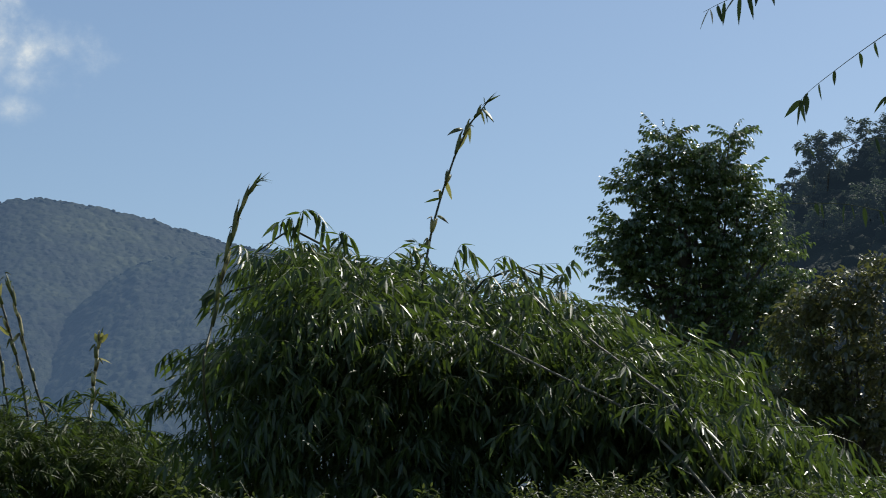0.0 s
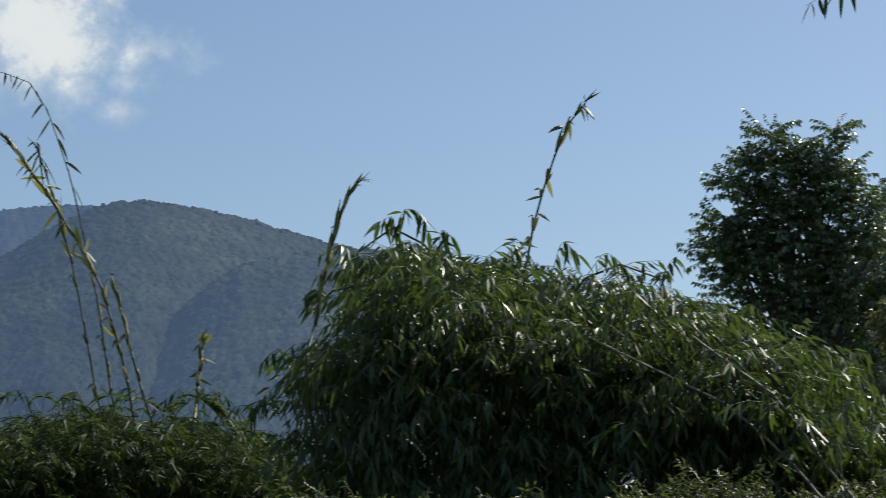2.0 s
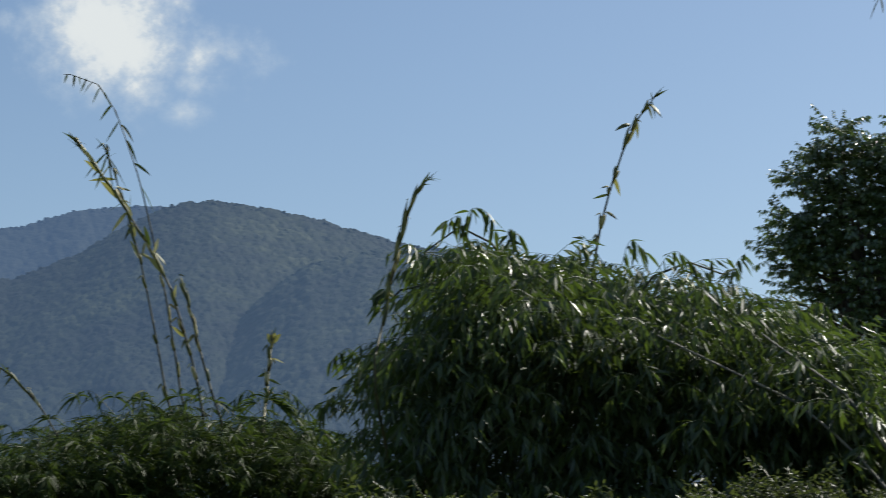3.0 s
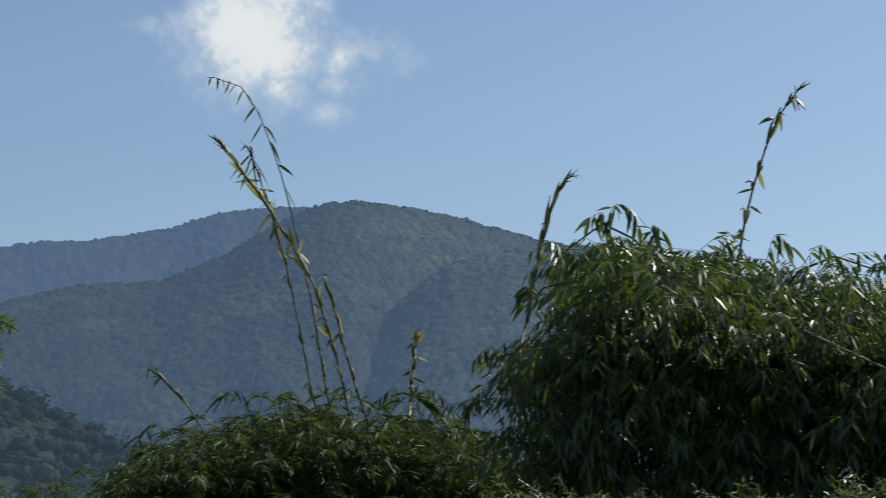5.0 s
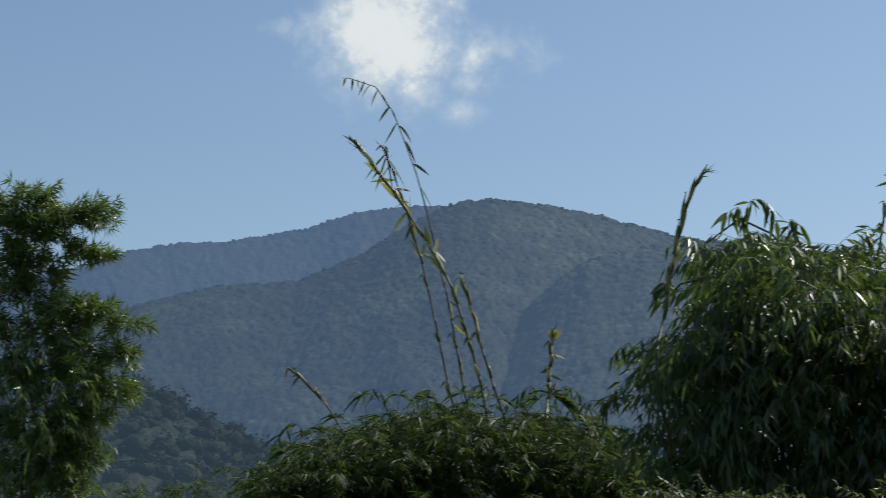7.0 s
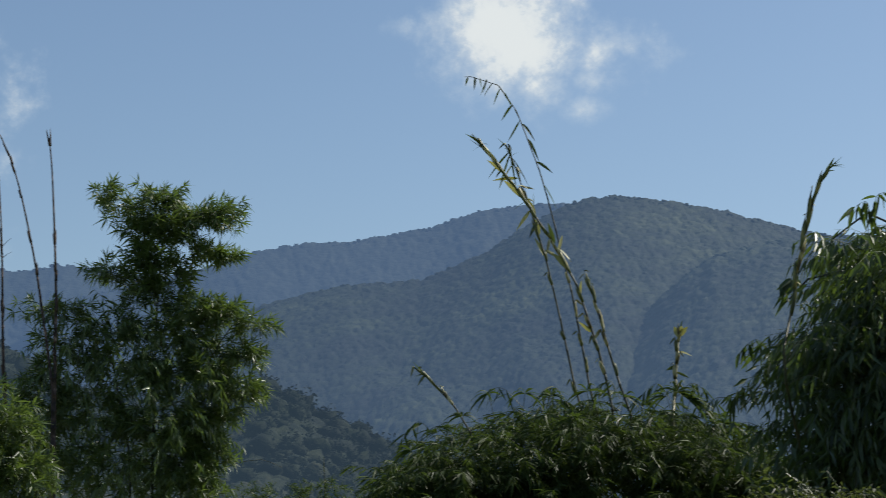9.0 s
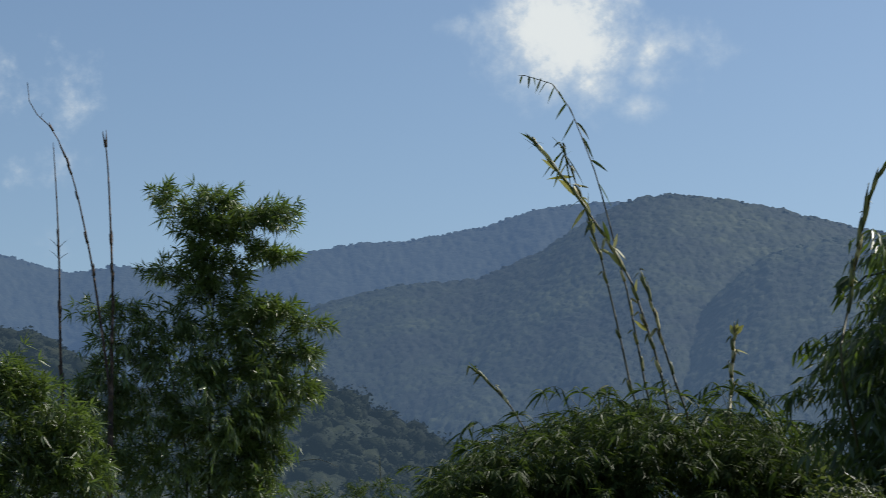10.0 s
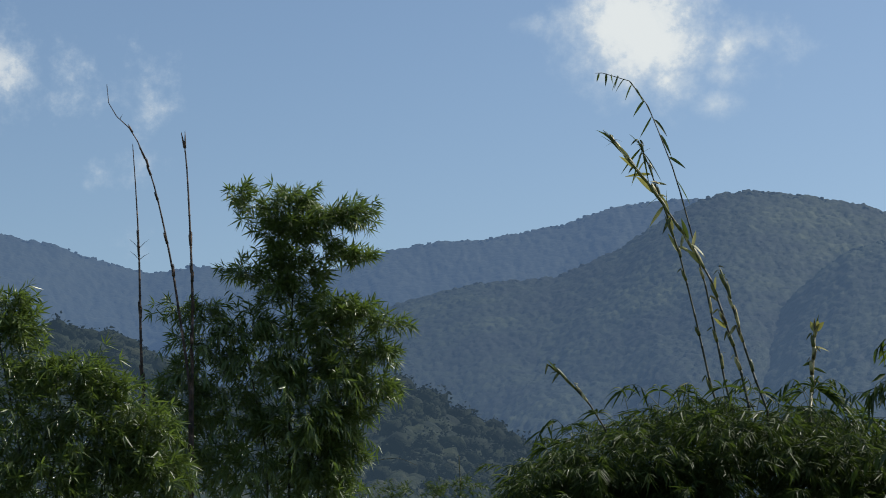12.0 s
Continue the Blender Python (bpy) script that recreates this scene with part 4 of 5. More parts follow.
young_cane(clump_b, [(15.1, 4.9), (15.42, 5.46), (15.87, 6.0), (16.3, 6.42), (16.45, 6.55)], D_B - 0.5, (rB[0] - 0.5, rB[1]), 0.015, 0.006,
           [(5.65, 1, 0.2, True), (5.95, -1, 0.22, False), (6.2, 1, 0.2, False), (6.4, -1, 0.14, False)], 4, label="leaning green shoot", flap=0.14, bulge=0.003)
for x, line in ((-0.4, [(13.0, 3.0), (14.2, 5.0), (15.6, 4.8)]), (0.1, [(12.4, 3.0), (12.2, 5.2), (11.0, 5.5)]), (0.5, [(11.0, 3.0), (9.8, 4.8), (8.4, 4.6)]), (-0.7, [(13.6, 2.6), (15.6, 4.0), (17.0, 3.2)])):
    culm(clump_b, line, D_B, 0.022, 0.006, CULM_GREEN, (rB[0] + x, rB[1] + 0.1))
# drooping fans on the broken cane and along the top
for line, n in (([(9.55, 5.75), (9.0, 6.2), (8.35, 5.6)], 16), ([(9.6, 5.7), (10.0, 6.2), (10.6, 5.7)], 11), ([(11.0, 5.8), (11.3, 6.3), (11.7, 5.9)], 9), ([(12.4, 5.6), (12.8, 6.15), (13.2, 5.9)], 10), ([(13.6, 5.5), (14.2, 6.1), (14.7, 6.0)], 8), ([(16.0, 4.7), (16.5, 5.2), (17.0, 4.7)], 9), ([(8.6, 4.8), (8.1, 5.2), (7.7, 4.8)], 9)):
    arm(clump_b, line, D_B - 0.6, BAMBOO_FINE, 0.17, 0.018, 0.003, 0.9, int(n * 1.6))



def fan(parent, az, el, d, n, length, width, mat, lean=0.0, open_by=2.4):
    """Long leaves that spread from one node like fingers and droop."""
    p = polar(az, el, d)
    tw = p - Vector((0, 0, 0.25)) - side(az) * 0.1 * lean
    h = Heap()
    tube(h, [tw, p], [0.004, 0.003], 4)
    node = part("fan", h.mesh("fan"), TWIG, parent)
    for k in range(n):
        a = (k / (n - 1) - 0.5) * open_by + lean
        w = side(az) * math.sin(a) + Vector((0, 0, math.cos(a) * 0.55 - 0.1)) + Vector((0, rng.normal() * 0.3, 0))
        single_leaf(node, p, w, length * rng.uniform(0.75, 1.15), width, mat, 0.75)


for az, el, n, ln, lean in ((9.45, 5.95, 13, 0.3, 0.7), (9.75, 5.85, 9, 0.24, -0.8), (9.1, 5.75, 9, 0.26, 1.0), (14.6, 5.95, 6, 0.2, -0.6), (13.6, 5.95, 7, 0.2, 0.3), (12.9, 5.9, 8, 0.2, 0.0), (11.9, 6.0, 8, 0.22, -0.4),
                            (10.9, 5.85, 9, 0.22, 0.5), (16.0, 4.9, 8, 0.22, -0.6), (15.3, 5.35, 7, 0.2, 0.0), (16.7, 4.4, 8, 0.24, -0.9), (17.3, 3.7, 8, 0.24, -0.9), (8.2, 5.1, 9, 0.22, 0.4), (12.3, 5.2, 10, 0.26, 0.2), (13.3, 4.9, 9, 0.24, -0.2), (11.1, 4.9, 10, 0.26, 0.2), (14.4, 4.7, 9, 0.24, -0.4)):
    fan(clump_b, az, el, D_B - 1.1, n, ln, 0.025, BAMBOO_FINE, lean)

# --- the tree-like bamboo with layered tufts ---
D_C = 26.0
root_c = polar(23.6, 0, D_C)
clump_c = thing("bamboo_clump", (root_c.x, root_c.y, 0), "upright feathery bamboo with light green tufts in layers", "bamboo", "bamboo clumps")


def star_heap(leaf_len, leaf_wid, plain=False):
    """A twig along +x that ends in a star of stiff pointed leaves, with a lesser star on its way."""
    h = Heap()
    length = rng.uniform(0.1, 0.24)
    pts = [Vector((length * k / 3, 0.02 * math.sin(2 * k), length * (0.3 * k / 3 - 0.15 * (k / 3) ** 2))) for k in range(4)]
    tube(h, pts, [0.0035, 0.003, 0.002, 0.001], 3)
    base, way, ln = [], [], []
    for p, n, open_by in ((pts[3], 9, 1.25), (pts[2], 4, 1.1), (pts[1], 3, 1.2)):
        turn = rng.uniform(0, 6.3)
        for k in range(n):
            w = turn + 2.4 * k
            b = open_by * math.sqrt((k + 0.5) / n) * rng.uniform(0.85, 1.15)
            base.append(tuple(p))
            way.append((math.cos(b), math.sin(b) * math.cos(w), math.sin(b) * math.sin(w) - 0.12))
            ln.append(leaf_len * rng.uniform(0.65, 1.15))
    ln = np.array(ln)
    blades(h, base, way, ln, ln * leaf_wid / leaf_len, 0.16, 0.16, KITE if plain else LANCE)
    return h


KIND_C = [star_heap(0.142, 0.021) for _ in range(14)]
PLAIN_C = [star_heap(0.142, 0.021, plain=True) for _ in range(14)]


def tufts(lobes, d, per, size, lift=0.15, reach=0.0):
    """Sprays over lobes (az, el, half width and half height in degrees)."""
    out = []
    deg = math.degrees(reach / d)
    for az, el, ra, re, k in lobes:
        ra, re = max(ra - 0.45 * deg, 0.55 * ra), max(re - 0.1 * deg, 0.75 * re)
        for _ in range(int(per * k)):
            th, q = rng.uniform(0, 2 * math.pi), rng.uniform(-1, 1)
            r = rng.uniform(0.05, 1.0) ** 0.5
            x, y, z = math.cos(th) * math.sqrt(1 - q * q) * r, math.sin(th) * math.sqrt(1 - q * q) * r, q * r
            p = polar(az - x * ra, el + z * re, d + y * ra * d * 0.0175)
            head = math.atan2(y * math.cos(radians(az)), x) + radians(az) + rng.normal() * 0.6
            out.append((y, turned(p, head, size * rng.uniform(0.7, 1.25), lift + 0.35 * z + rng.normal() * 0.25, rng.normal() * 0.3)))
    out.sort(key=lambda o: o[0])
    return [o[1] for o in out]


LOBES_C_HIGH = [(23.75, 10.95, 0.55, 0.3, 0.9), (24.6, 10.95, 0.7, 0.13, 0.5), (22.7, 10.75, 0.55, 0.22, 0.7), (22.3, 10.55, 0.4, 0.18, 0.5), (23.7, 10.2, 0.85, 0.5, 1.5), (24.3, 10.4, 0.5, 0.35, 0.7),
           (22.9, 9.9, 0.5, 0.3, 0.6), (22.3, 9.6, 0.45, 0.18, 0.6), (23.8, 9.4, 0.75, 0.35, 0.8), (24.6, 9.0, 0.6, 0.2, 0.5), (23.3, 8.7, 0.6, 0.3, 0.6), (23.9, 8.35, 0.6, 0.3, 0.8)]
LOBES_C_MIDDLE = [(22.6, 8.1, 1.0, 0.35, 1.6), (21.9, 7.9, 0.7, 0.28, 1.2), (24.9, 7.6, 0.9, 0.5, 1.4), (23.2, 7.4, 1.2, 0.5, 1.8), (22.3, 7.1, 0.6, 0.3, 0.8), (21.3, 6.9, 0.5, 0.2, 0.5),
           (24.6, 6.6, 1.3, 0.6, 2.2), (22.8, 6.3, 1.4, 0.6, 2.4), (21.5, 5.95, 0.7, 0.3, 0.9), (22.2, 5.4, 0.5, 0.3, 0.6), (25.3, 5.4, 1.2, 0.7, 2.0), (23.5, 5.0, 1.5, 0.8, 3.0)]
LOBES_C_LOW = [(22.9, 4.2, 0.8, 0.8, 1.6), (22.5, 4.8, 0.7, 0.6, 1.2), (22.7, 3.6, 0.8, 0.7, 1.4), (22.4, 6.4, 0.6, 0.4, 0.9), (24.8, 3.8, 1.5, 0.9, 2.4), (23.0, 3.0, 1.3, 0.9, 1.6),
           (24.2, 1.5, 1.6, 1.0, 1.4), (26.1, 7.9, 0.5, 0.4, 0.5), (26.2, 7.0, 0.7, 0.5, 0.8), (26.5, 6.2, 0.7, 0.6, 1.0), (26.7, 5.2, 0.8, 0.7, 1.3), (26.6, 4.0, 1.0, 0.8, 1.4)]
LOBES_C_TIPS = [(24.0, 9.75, 0.5, 0.25, 0.6), (23.4, 9.1, 0.6, 0.25, 0.8), (24.2, 8.8, 0.5, 0.2, 0.6), (23.2, 10.5, 0.6, 0.3, 0.7), (21.9, 10.75, 0.2, 0.1, 0.3), (25.3, 11.2, 0.25, 0.1, 0.35), (21.8, 9.5, 0.25, 0.12, 0.35), (21.1, 7.7, 0.35, 0.12, 0.5), (21.2, 6.85, 0.3, 0.15, 0.5), (21.3, 5.95, 0.3, 0.15, 0.5), (21.8, 5.2, 0.4, 0.3, 0.6), (22.1, 4.2, 0.4, 0.4, 0.6),
                (25.1, 9.15, 0.2, 0.1, 0.3), (23.6, 11.25, 0.35, 0.12, 0.4), (22.3, 10.75, 0.6, 0.1, 0.6), (26.8, 8.1, 0.4, 0.15, 0.4)]
LOBES_C = LOBES_C_HIGH + LOBES_C_MIDDLE + LOBES_C_LOW + LOBES_C_TIPS
places = tufts(LOBES_C, D_C, 47, 1.05, 0.15, 0.4)
foliage(clump_c, KIND_C, PLAIN_C, places, BAMBOO_LIGHT, 300)
drooping = [merged([PLAIN_A[k]], [[np.diag([1.25, 1.25, 1.25, 1.0])]]) for k in range(14)]
places = tufts(LOBES_C_MIDDLE[2:4] + LOBES_C_MIDDLE[6:8] + LOBES_C_MIDDLE[10:] + LOBES_C_LOW, D_C - 0.25, 12, 0.85, 0.1, 0.5)
foliage(clump_c, drooping, drooping, places, BAMBOO_LIGHT, 60)
rC = (root_c.x, root_c.y)
for x, line in ((0.0, [(23.7, 4.0), (23.7, 7.5), (23.6, 9.5), (23.6, 11.2)]), (0.4, [(23.2, 3.5), (22.6, 6.0), (21.6, 7.8), (21.0, 7.85)]), (-0.4, [(24.3, 4.0), (24.8, 6.5), (25.2, 8.0)]), (0.2, [(23.3, 3.0), (22.5, 5.0), (21.5, 6.0)])):
    culm(clump_c, line, D_C, 0.026, 0.006, CULM_GREEN, (rC[0] + x, rC[1]))
for line in ([(23.65, 10.0), (22.9, 10.6), (21.6, 10.85)], [(23.65, 10.3), (24.4, 11.0), (25.5, 11.2)], [(23.65, 9.2), (22.8, 9.6), (21.6, 9.6)], [(23.7, 8.5), (24.4, 9.0), (25.1, 9.1)], [(23.7, 7.2), (22.2, 8.0), (20.7, 7.8)], [(23.7, 6.2), (22.2, 6.9), (21.0, 6.8)], [(23.7, 5.4), (22.2, 6.0), (21.0, 5.9)]):
    arm(clump_c, line, D_C - 0.2, BAMBOO_LIGHT, 0.16, 0.022, 0.008, 0.35, 9)

for line in ([(26.0, 6.8), (26.4, 7.9), (26.9, 8.1)], [(25.8, 6.5), (25.6, 7.9), (25.95, 8.5)], [(26.2, 5.6), (26.7, 6.4), (27.2, 6.2)], [(25.2, 7.2), (25.0, 8.2), (25.4, 8.7)]):
    arm(clump_c, line, D_C - 0.3, BAMBOO_DARK, 0.2, 0.034, 0.006, 0.6, 11)

# --- bare dead canes beside it ---
dead = thing("dead_bamboo", tuple(polar(27.0, 0, D_C - 0.6).to_2d()) + (0,), "three dead dark brown bamboo canes, bare and peeling", "bamboo")
for line, r0, r1, twigs in (([(27.62, 4.6), (27.64, 5.49), (27.76, 7.01), (27.88, 9.6), (28.0, 11.2), (28.13, 12.57)], 0.04, 0.005, (9.7, 9.35)),
                            ([(26.4, 5.2), (26.44, 6.12), (26.74, 7.95), (27.05, 9.62), (27.56, 11.6), (28.09, 12.8), (28.58, 13.29), (28.8, 13.61), (28.88, 14.14)], 0.034, 0.004, (13.2,)),
                            ([(26.36, 6.0), (26.38, 7.03), (26.42, 8.87), (26.6, 11.62), (26.72, 12.69)], 0.04, 0.008, ())):
    b = polar(line[0][0] - 0.1, 0, D_C - 0.6)
    cane, fine = culm(dead, line, D_C - 0.6, r0, r1, CULM_DEAD, (b.x, b.y), node=0.2)
    for u in twigs:
        p, t = along(fine, height_on(fine, u))
        for s in ((-1, 1) if u < 12 else (1,)):
            h = Heap()
            w = side(27.5) * s * (0.12 if u < 12 else 0.03) + Vector((0, 0, 0.11 * rng.uniform(0.6, 1.2)))
            tube(h, [p, p + w * 0.5 + Vector((0, 0, 0.01)), p + w], [0.005, 0.004, 0.001], 4)
            part("twig", h.mesh("twig"), CULM_DEAD, cane)
    for k in range(7):
        u = rng.uniform(0.45, 0.74)
        p, t = along(fine, u)
        sheath(cane, p, t, side(27) * (1 if k % 2 else -1) + Vector((0, -0.6, 0)), rng.uniform(0.1, 0.2), r0 + (r1 - r0) * u, CULM_DEAD, 0.0, 1.36)
    if not twigs:
        p, t = along(fine, 0.965)
        for s in (-1, 1):
            sheath(cane, p, t, side(27) * s, 0.22, 0.018, CULM_DEAD, 0.0, 1.5)

# --- bushy bamboo at the far end of the row ---
D_E = 23.0
root_e = polar(30.4, 0, D_E)
clump_e = thing("bamboo_clump", (root_e.x, root_e.y, 0), "bushy bamboo thicket, light green and glossy", "bamboo", "bamboo clumps")
LOBES_E_HIGH = [(31.4, 8.1, 0.6, 0.35, 1.5), (31.3, 7.4, 0.75, 0.5, 2.0), (30.3, 6.4, 0.8, 0.35, 1.0), (29.3, 6.4, 0.8, 0.3, 1.0), (28.7, 5.9, 0.6, 0.35, 0.8), (31.3, 6.2, 1.2, 0.6, 1.8),
           (29.8, 5.9, 1.3, 0.6, 2.0), (28.3, 5.4, 0.9, 0.7, 1.4), (31.0, 4.9, 1.5, 0.8, 2.2), (29.2, 4.6, 1.4, 0.9, 2.4), (27.9, 4.0, 1.0, 0.9, 1.4), (30.3, 3.4, 1.7, 1.0, 2.4)]
LOBES_E_MIDDLE = [(27.9, 4.0, 1.0, 0.9, 1.4), (30.3, 3.4, 1.7, 1.0, 2.4), (28.6, 2.8, 1.3, 0.9, 1.6), (27.5, 4.9, 0.8, 0.6, 1.6), (27.3, 3.6, 1.0, 0.8, 2.2), (27.0, 2.4, 1.0, 0.8, 1.6),
           (33.5, 6.0, 1.5, 1.5, 2.0), (33.5, 3.5, 1.7, 1.2, 1.6), (30.0, 1.4, 2.2, 1.0, 1.4)]
LOBES_E = LOBES_E_HIGH + LOBES_E_MIDDLE
places = tufts(LOBES_E, D_E, 44, 1.0, 0.15, 0.3)
foliage(clump_e, KIND_C, PLAIN_C, places, BAMBOO_LIGHT, 300)
places = tufts(LOBES_E_MIDDLE + LOBES_E_HIGH[8:], D_E - 0.1, 8, 0.8, 0.1, 0.5)
foliage(clump_e, drooping, drooping, places, BAMBOO_DARK, 60)
for x, line in ((0.0, [(30.2, 3.0), (29.6, 5.5), (29.2, 6.8)]), (-0.4, [(30.8, 3.5), (31.4, 6.5), (31.8, 8.4)]), (0.4, [(29.8, 3.0), (28.8, 5.0), (28.3, 6.2)])):
    culm(clump_e, line, D_E, 0.025, 0.006, CULM_GREEN, (root_e.x + x, root_e.y))

# --- small pale bamboo down in the valley ---
D_H = 62.0
root_h = polar(20.0, 0, D_H)
clump_h = thing("bamboo_clump", (root_h.x, root_h.y, 0), "small pale green bamboo far off in the valley", "bamboo", "bamboo clumps")
places = tufts([(19.2, 3.3, 0.6, 0.3, 1.0), (20.3, 3.2, 0.7, 0.3, 0.8), (21.6, 3.2, 0.7, 0.4, 0.8), (18.0, 2.9, 0.6, 0.3, 0.7), (19.8, 2.4, 2.2, 0.6, 2.0), (17.2, 2.3, 0.9, 0.5, 0.8), (20.0, 1.2, 3.0, 0.9, 2.0)], D_H, 40, 1.3)
foliage(clump_h, KIND_C, PLAIN_C, places, BAMBOO_FINE, 120)
young_cane(clump_h, [(19.06, 2.0), (19.05, 3.3), (19.08, 4.2)], D_H, (root_h.x, root_h.y), 0.04, 0.012, [(3.3, 1, 0.35, False), (3.8, -1, 0.3, False)], 2)
culm(clump_h, [(21.3, 2.0), (21.9, 3.7), (20.9, 4.15), (20.2, 3.95)], D_H, 0.03, 0.006, CULM_GREEN, (root_h.x - 0.5, root_h.y))

# --- hanging bamboo branches of a clump that stands nearer ---
D_S = 11.0
root_s = polar(-17.5, 0, D_S)
clump_s = thing("bamboo_clump", (root_s.x, root_s.y, 0), "nearby bamboo whose thin leafy branches hang into view", "bamboo", "bamboo clumps")
places = tufts([(-17.5, 17, 1.8, 1.5, 1.2), (-19, 13, 2.2, 2.5, 1.6), (-18, 8, 2.4, 2.5, 1.6), (-15.5, 20, 2.5, 1.0, 1.2)], D_S, 40, 0.9)
foliage(clump_s, KIND_A, PLAIN_A, places, BAMBOO_DARK, 60)
for x, line in ((0.0, [(-17.4, 6.0), (-17.0, 14.0), (-15.0, 19.5), (-11.0, 18.5)]), (0.2, [(-18.0, 6.0), (-18.2, 13.0), (-16.5, 17.0), (-13.5, 16.3)]), (-0.2, [(-17.6, 4.0), (-17.0, 8.5), (-14.6, 10.6), (-12.6, 10.85)])):
    culm(clump_s, line, D_S, 0.02, 0.004, CULM_GREEN, (root_s.x + x, root_s.y))


def hanging(parent, line, d, leaves, mat, leaf_wid=0.024):
    """A thin twig with leaves at the fractions given: (fraction, lean to the right, length)."""
    pts = spline([polar(a, e, d) for a, e in line], 14)
    h = Heap()
    tube(h, pts, [0.003 * (1 - 0.7 * k / 14) for k in range(15)], 5)
    br = part("branch", h.mesh("branch"), TWIG, parent)
    for u, s, ln in leaves:
        p, t = along(pts, u)
        single_leaf(br, p, side(-10) * s + Vector((0, rng.normal() * 0.2, -1)), ln, leaf_wid * rng.uniform(0.85, 1.2), mat, 0.1)


hanging(clump_s, [(-13.5, 16.3), (-12.32, 15.64), (-11.26, 14.98), (-10.31, 14.32), (-9.95, 14.0)], D_S,
        [(0.32, 0.25, 0.085), (0.42, 0.2, 0.08), (0.585, -0.05, 0.075), (0.70, 0.15, 0.09), (0.83, -0.4, 0.09), (0.87, -0.05, 0.11), (0.97, -0.15, 0.14), (0.985, 0.1, 0.13), (1.0, -1.1, 0.12)], HANGING_LEAF, 0.03)
hanging(clump_s, [(-11.0, 18.5), (-9.47, 17.3), (-8.37, 16.89), (-7.73, 16.64), (-7.33, 16.45)], D_S,
        [(0.3, 0.2, 0.12), (0.38, -0.2, 0.12), (0.45, 0.2, 0.15), (0.5, -0.1, 0.17), (0.53, -0.8, 0.12), (0.66, -0.1, 0.13), (0.75, 0.2, 0.1), (0.88, 0.15, 0.085), (0.885, -0.5, 0.13)], HANGING_LEAF, 0.026)
hanging(clump_s, [(-12.6, 10.85), (-12.14, 10.91), (-11.12, 11.15), (-10.06, 11.22), (-9.2, 11.22)], D_S,
        [(0.1, 0.2, 0.1), (0.2, 0.1, 0.1), (0.3, 0.3, 0.08), (0.4, 0.1, 0.1), (0.48, 0.3, 0.08), (0.52, -0.1, 0.1), (0.66, 0.1, 0.08), (0.7, 0.2, 0.07)], HANGING_LEAF, 0.024)
hanging(clump_s, [(-13.5, 13.5), (-12.6, 14.2), (-12.3, 14.0)], D_S, [(0.7, -0.6, 0.1), (0.8, -0.1, 0.12), (1.0, -0.9, 0.11)], HANGING_LEAF)
hanging(clump_s, [(-13.5, 12.4), (-12.0, 12.9), (-10.8, 12.6), (-9.9, 12.75)], D_S, [(0.35, 0.2, 0.1), (0.6, -0.8, 0.09), (0.9, 0.6, 0.06), (1.0, -0.5, 0.06)], HANGING_LEAF)

# ---- broad-leaved trees ----


def broad_tree(name, label, az, d, top, lobes, mat, kinds, plain, per, size, r0, group="", single=300, bark=BARK, reach=0.3):
    """A tree: tapered trunk, limbs to each lobe (az, el, half width, half height, weight) and a crown of twigs."""
    base = polar(az, 0, d)
    tree = thing(name, (base.x, base.y, 0), label, "tree", group)
    crown_foot = polar(az, top, d)
    line = spline([Vector((base.x, base.y, 0)), Vector((base.x, base.y, 0)).lerp(crown_foot, 0.5) + side(az) * 0.15, crown_foot], 12)
    h = Heap()
    tube(h, line, [r0 * (1.25 if k == 0 else 1) * (1 - 0.55 * k / 12) for k in range(13)], 10)
    part("trunk", h.mesh("trunk"), bark, tree)
    for la, le, ra, re, w in lobes:
        tip = polar(la, le + 0.4 * re, d)
        k = rng.uniform(0.45, 1.0)
        p, t = along(line, k)
        if tip.z < p.z + 0.3:
            p, t = along(line, 0.4)
        mid = p.lerp(tip, 0.5) + Vector((0, 0, 0.08 * (tip - p).length))
        hh = Heap()
        tube(hh, spline([p, mid, tip], 8), [r0 * 0.4 * (1 - 0.9 * j / 8) for j in range(9)], 6)
        part("limb", hh.mesh("limb"), bark, tree)
    pl = tufts(lobes, d, per, size, 0.1, reach)
    foliage(tree, kinds, plain, pl, mat, single, "leafy_twig", "crown")
    return tree


KIND_T = [twig_heap(16, 0.085, 0.05, 0.5, 0.9) for _ in range(10)]
PLAIN_T = [twig_heap(17, 0.085, 0.056, 0.5, 0.9, plain=True) for _ in range(10)]
LOBES_T_HIGH = [(-6.25, 13.1, 0.36, 0.28, 0.5), (-6.9, 12.6, 0.6, 0.35, 0.9), (-8.0, 13.05, 0.36, 0.3, 0.5), (-5.75, 12.45, 0.42, 0.22, 0.6), (-6.3, 12.3, 0.65, 0.35, 1.1), (-7.7, 12.3, 0.65, 0.4, 1.2),
                (-5.1, 11.85, 0.42, 0.2, 0.45), (-5.6, 11.65, 0.5, 0.3, 0.8), (-6.6, 11.5, 0.8, 0.4, 1.6), (-7.9, 11.4, 0.8, 0.45, 1.5), (-8.7, 11.1, 0.5, 0.4, 0.7),
                (-4.9, 10.75, 0.45, 0.28, 0.7), (-5.6, 10.55, 0.6, 0.4, 1.1)]
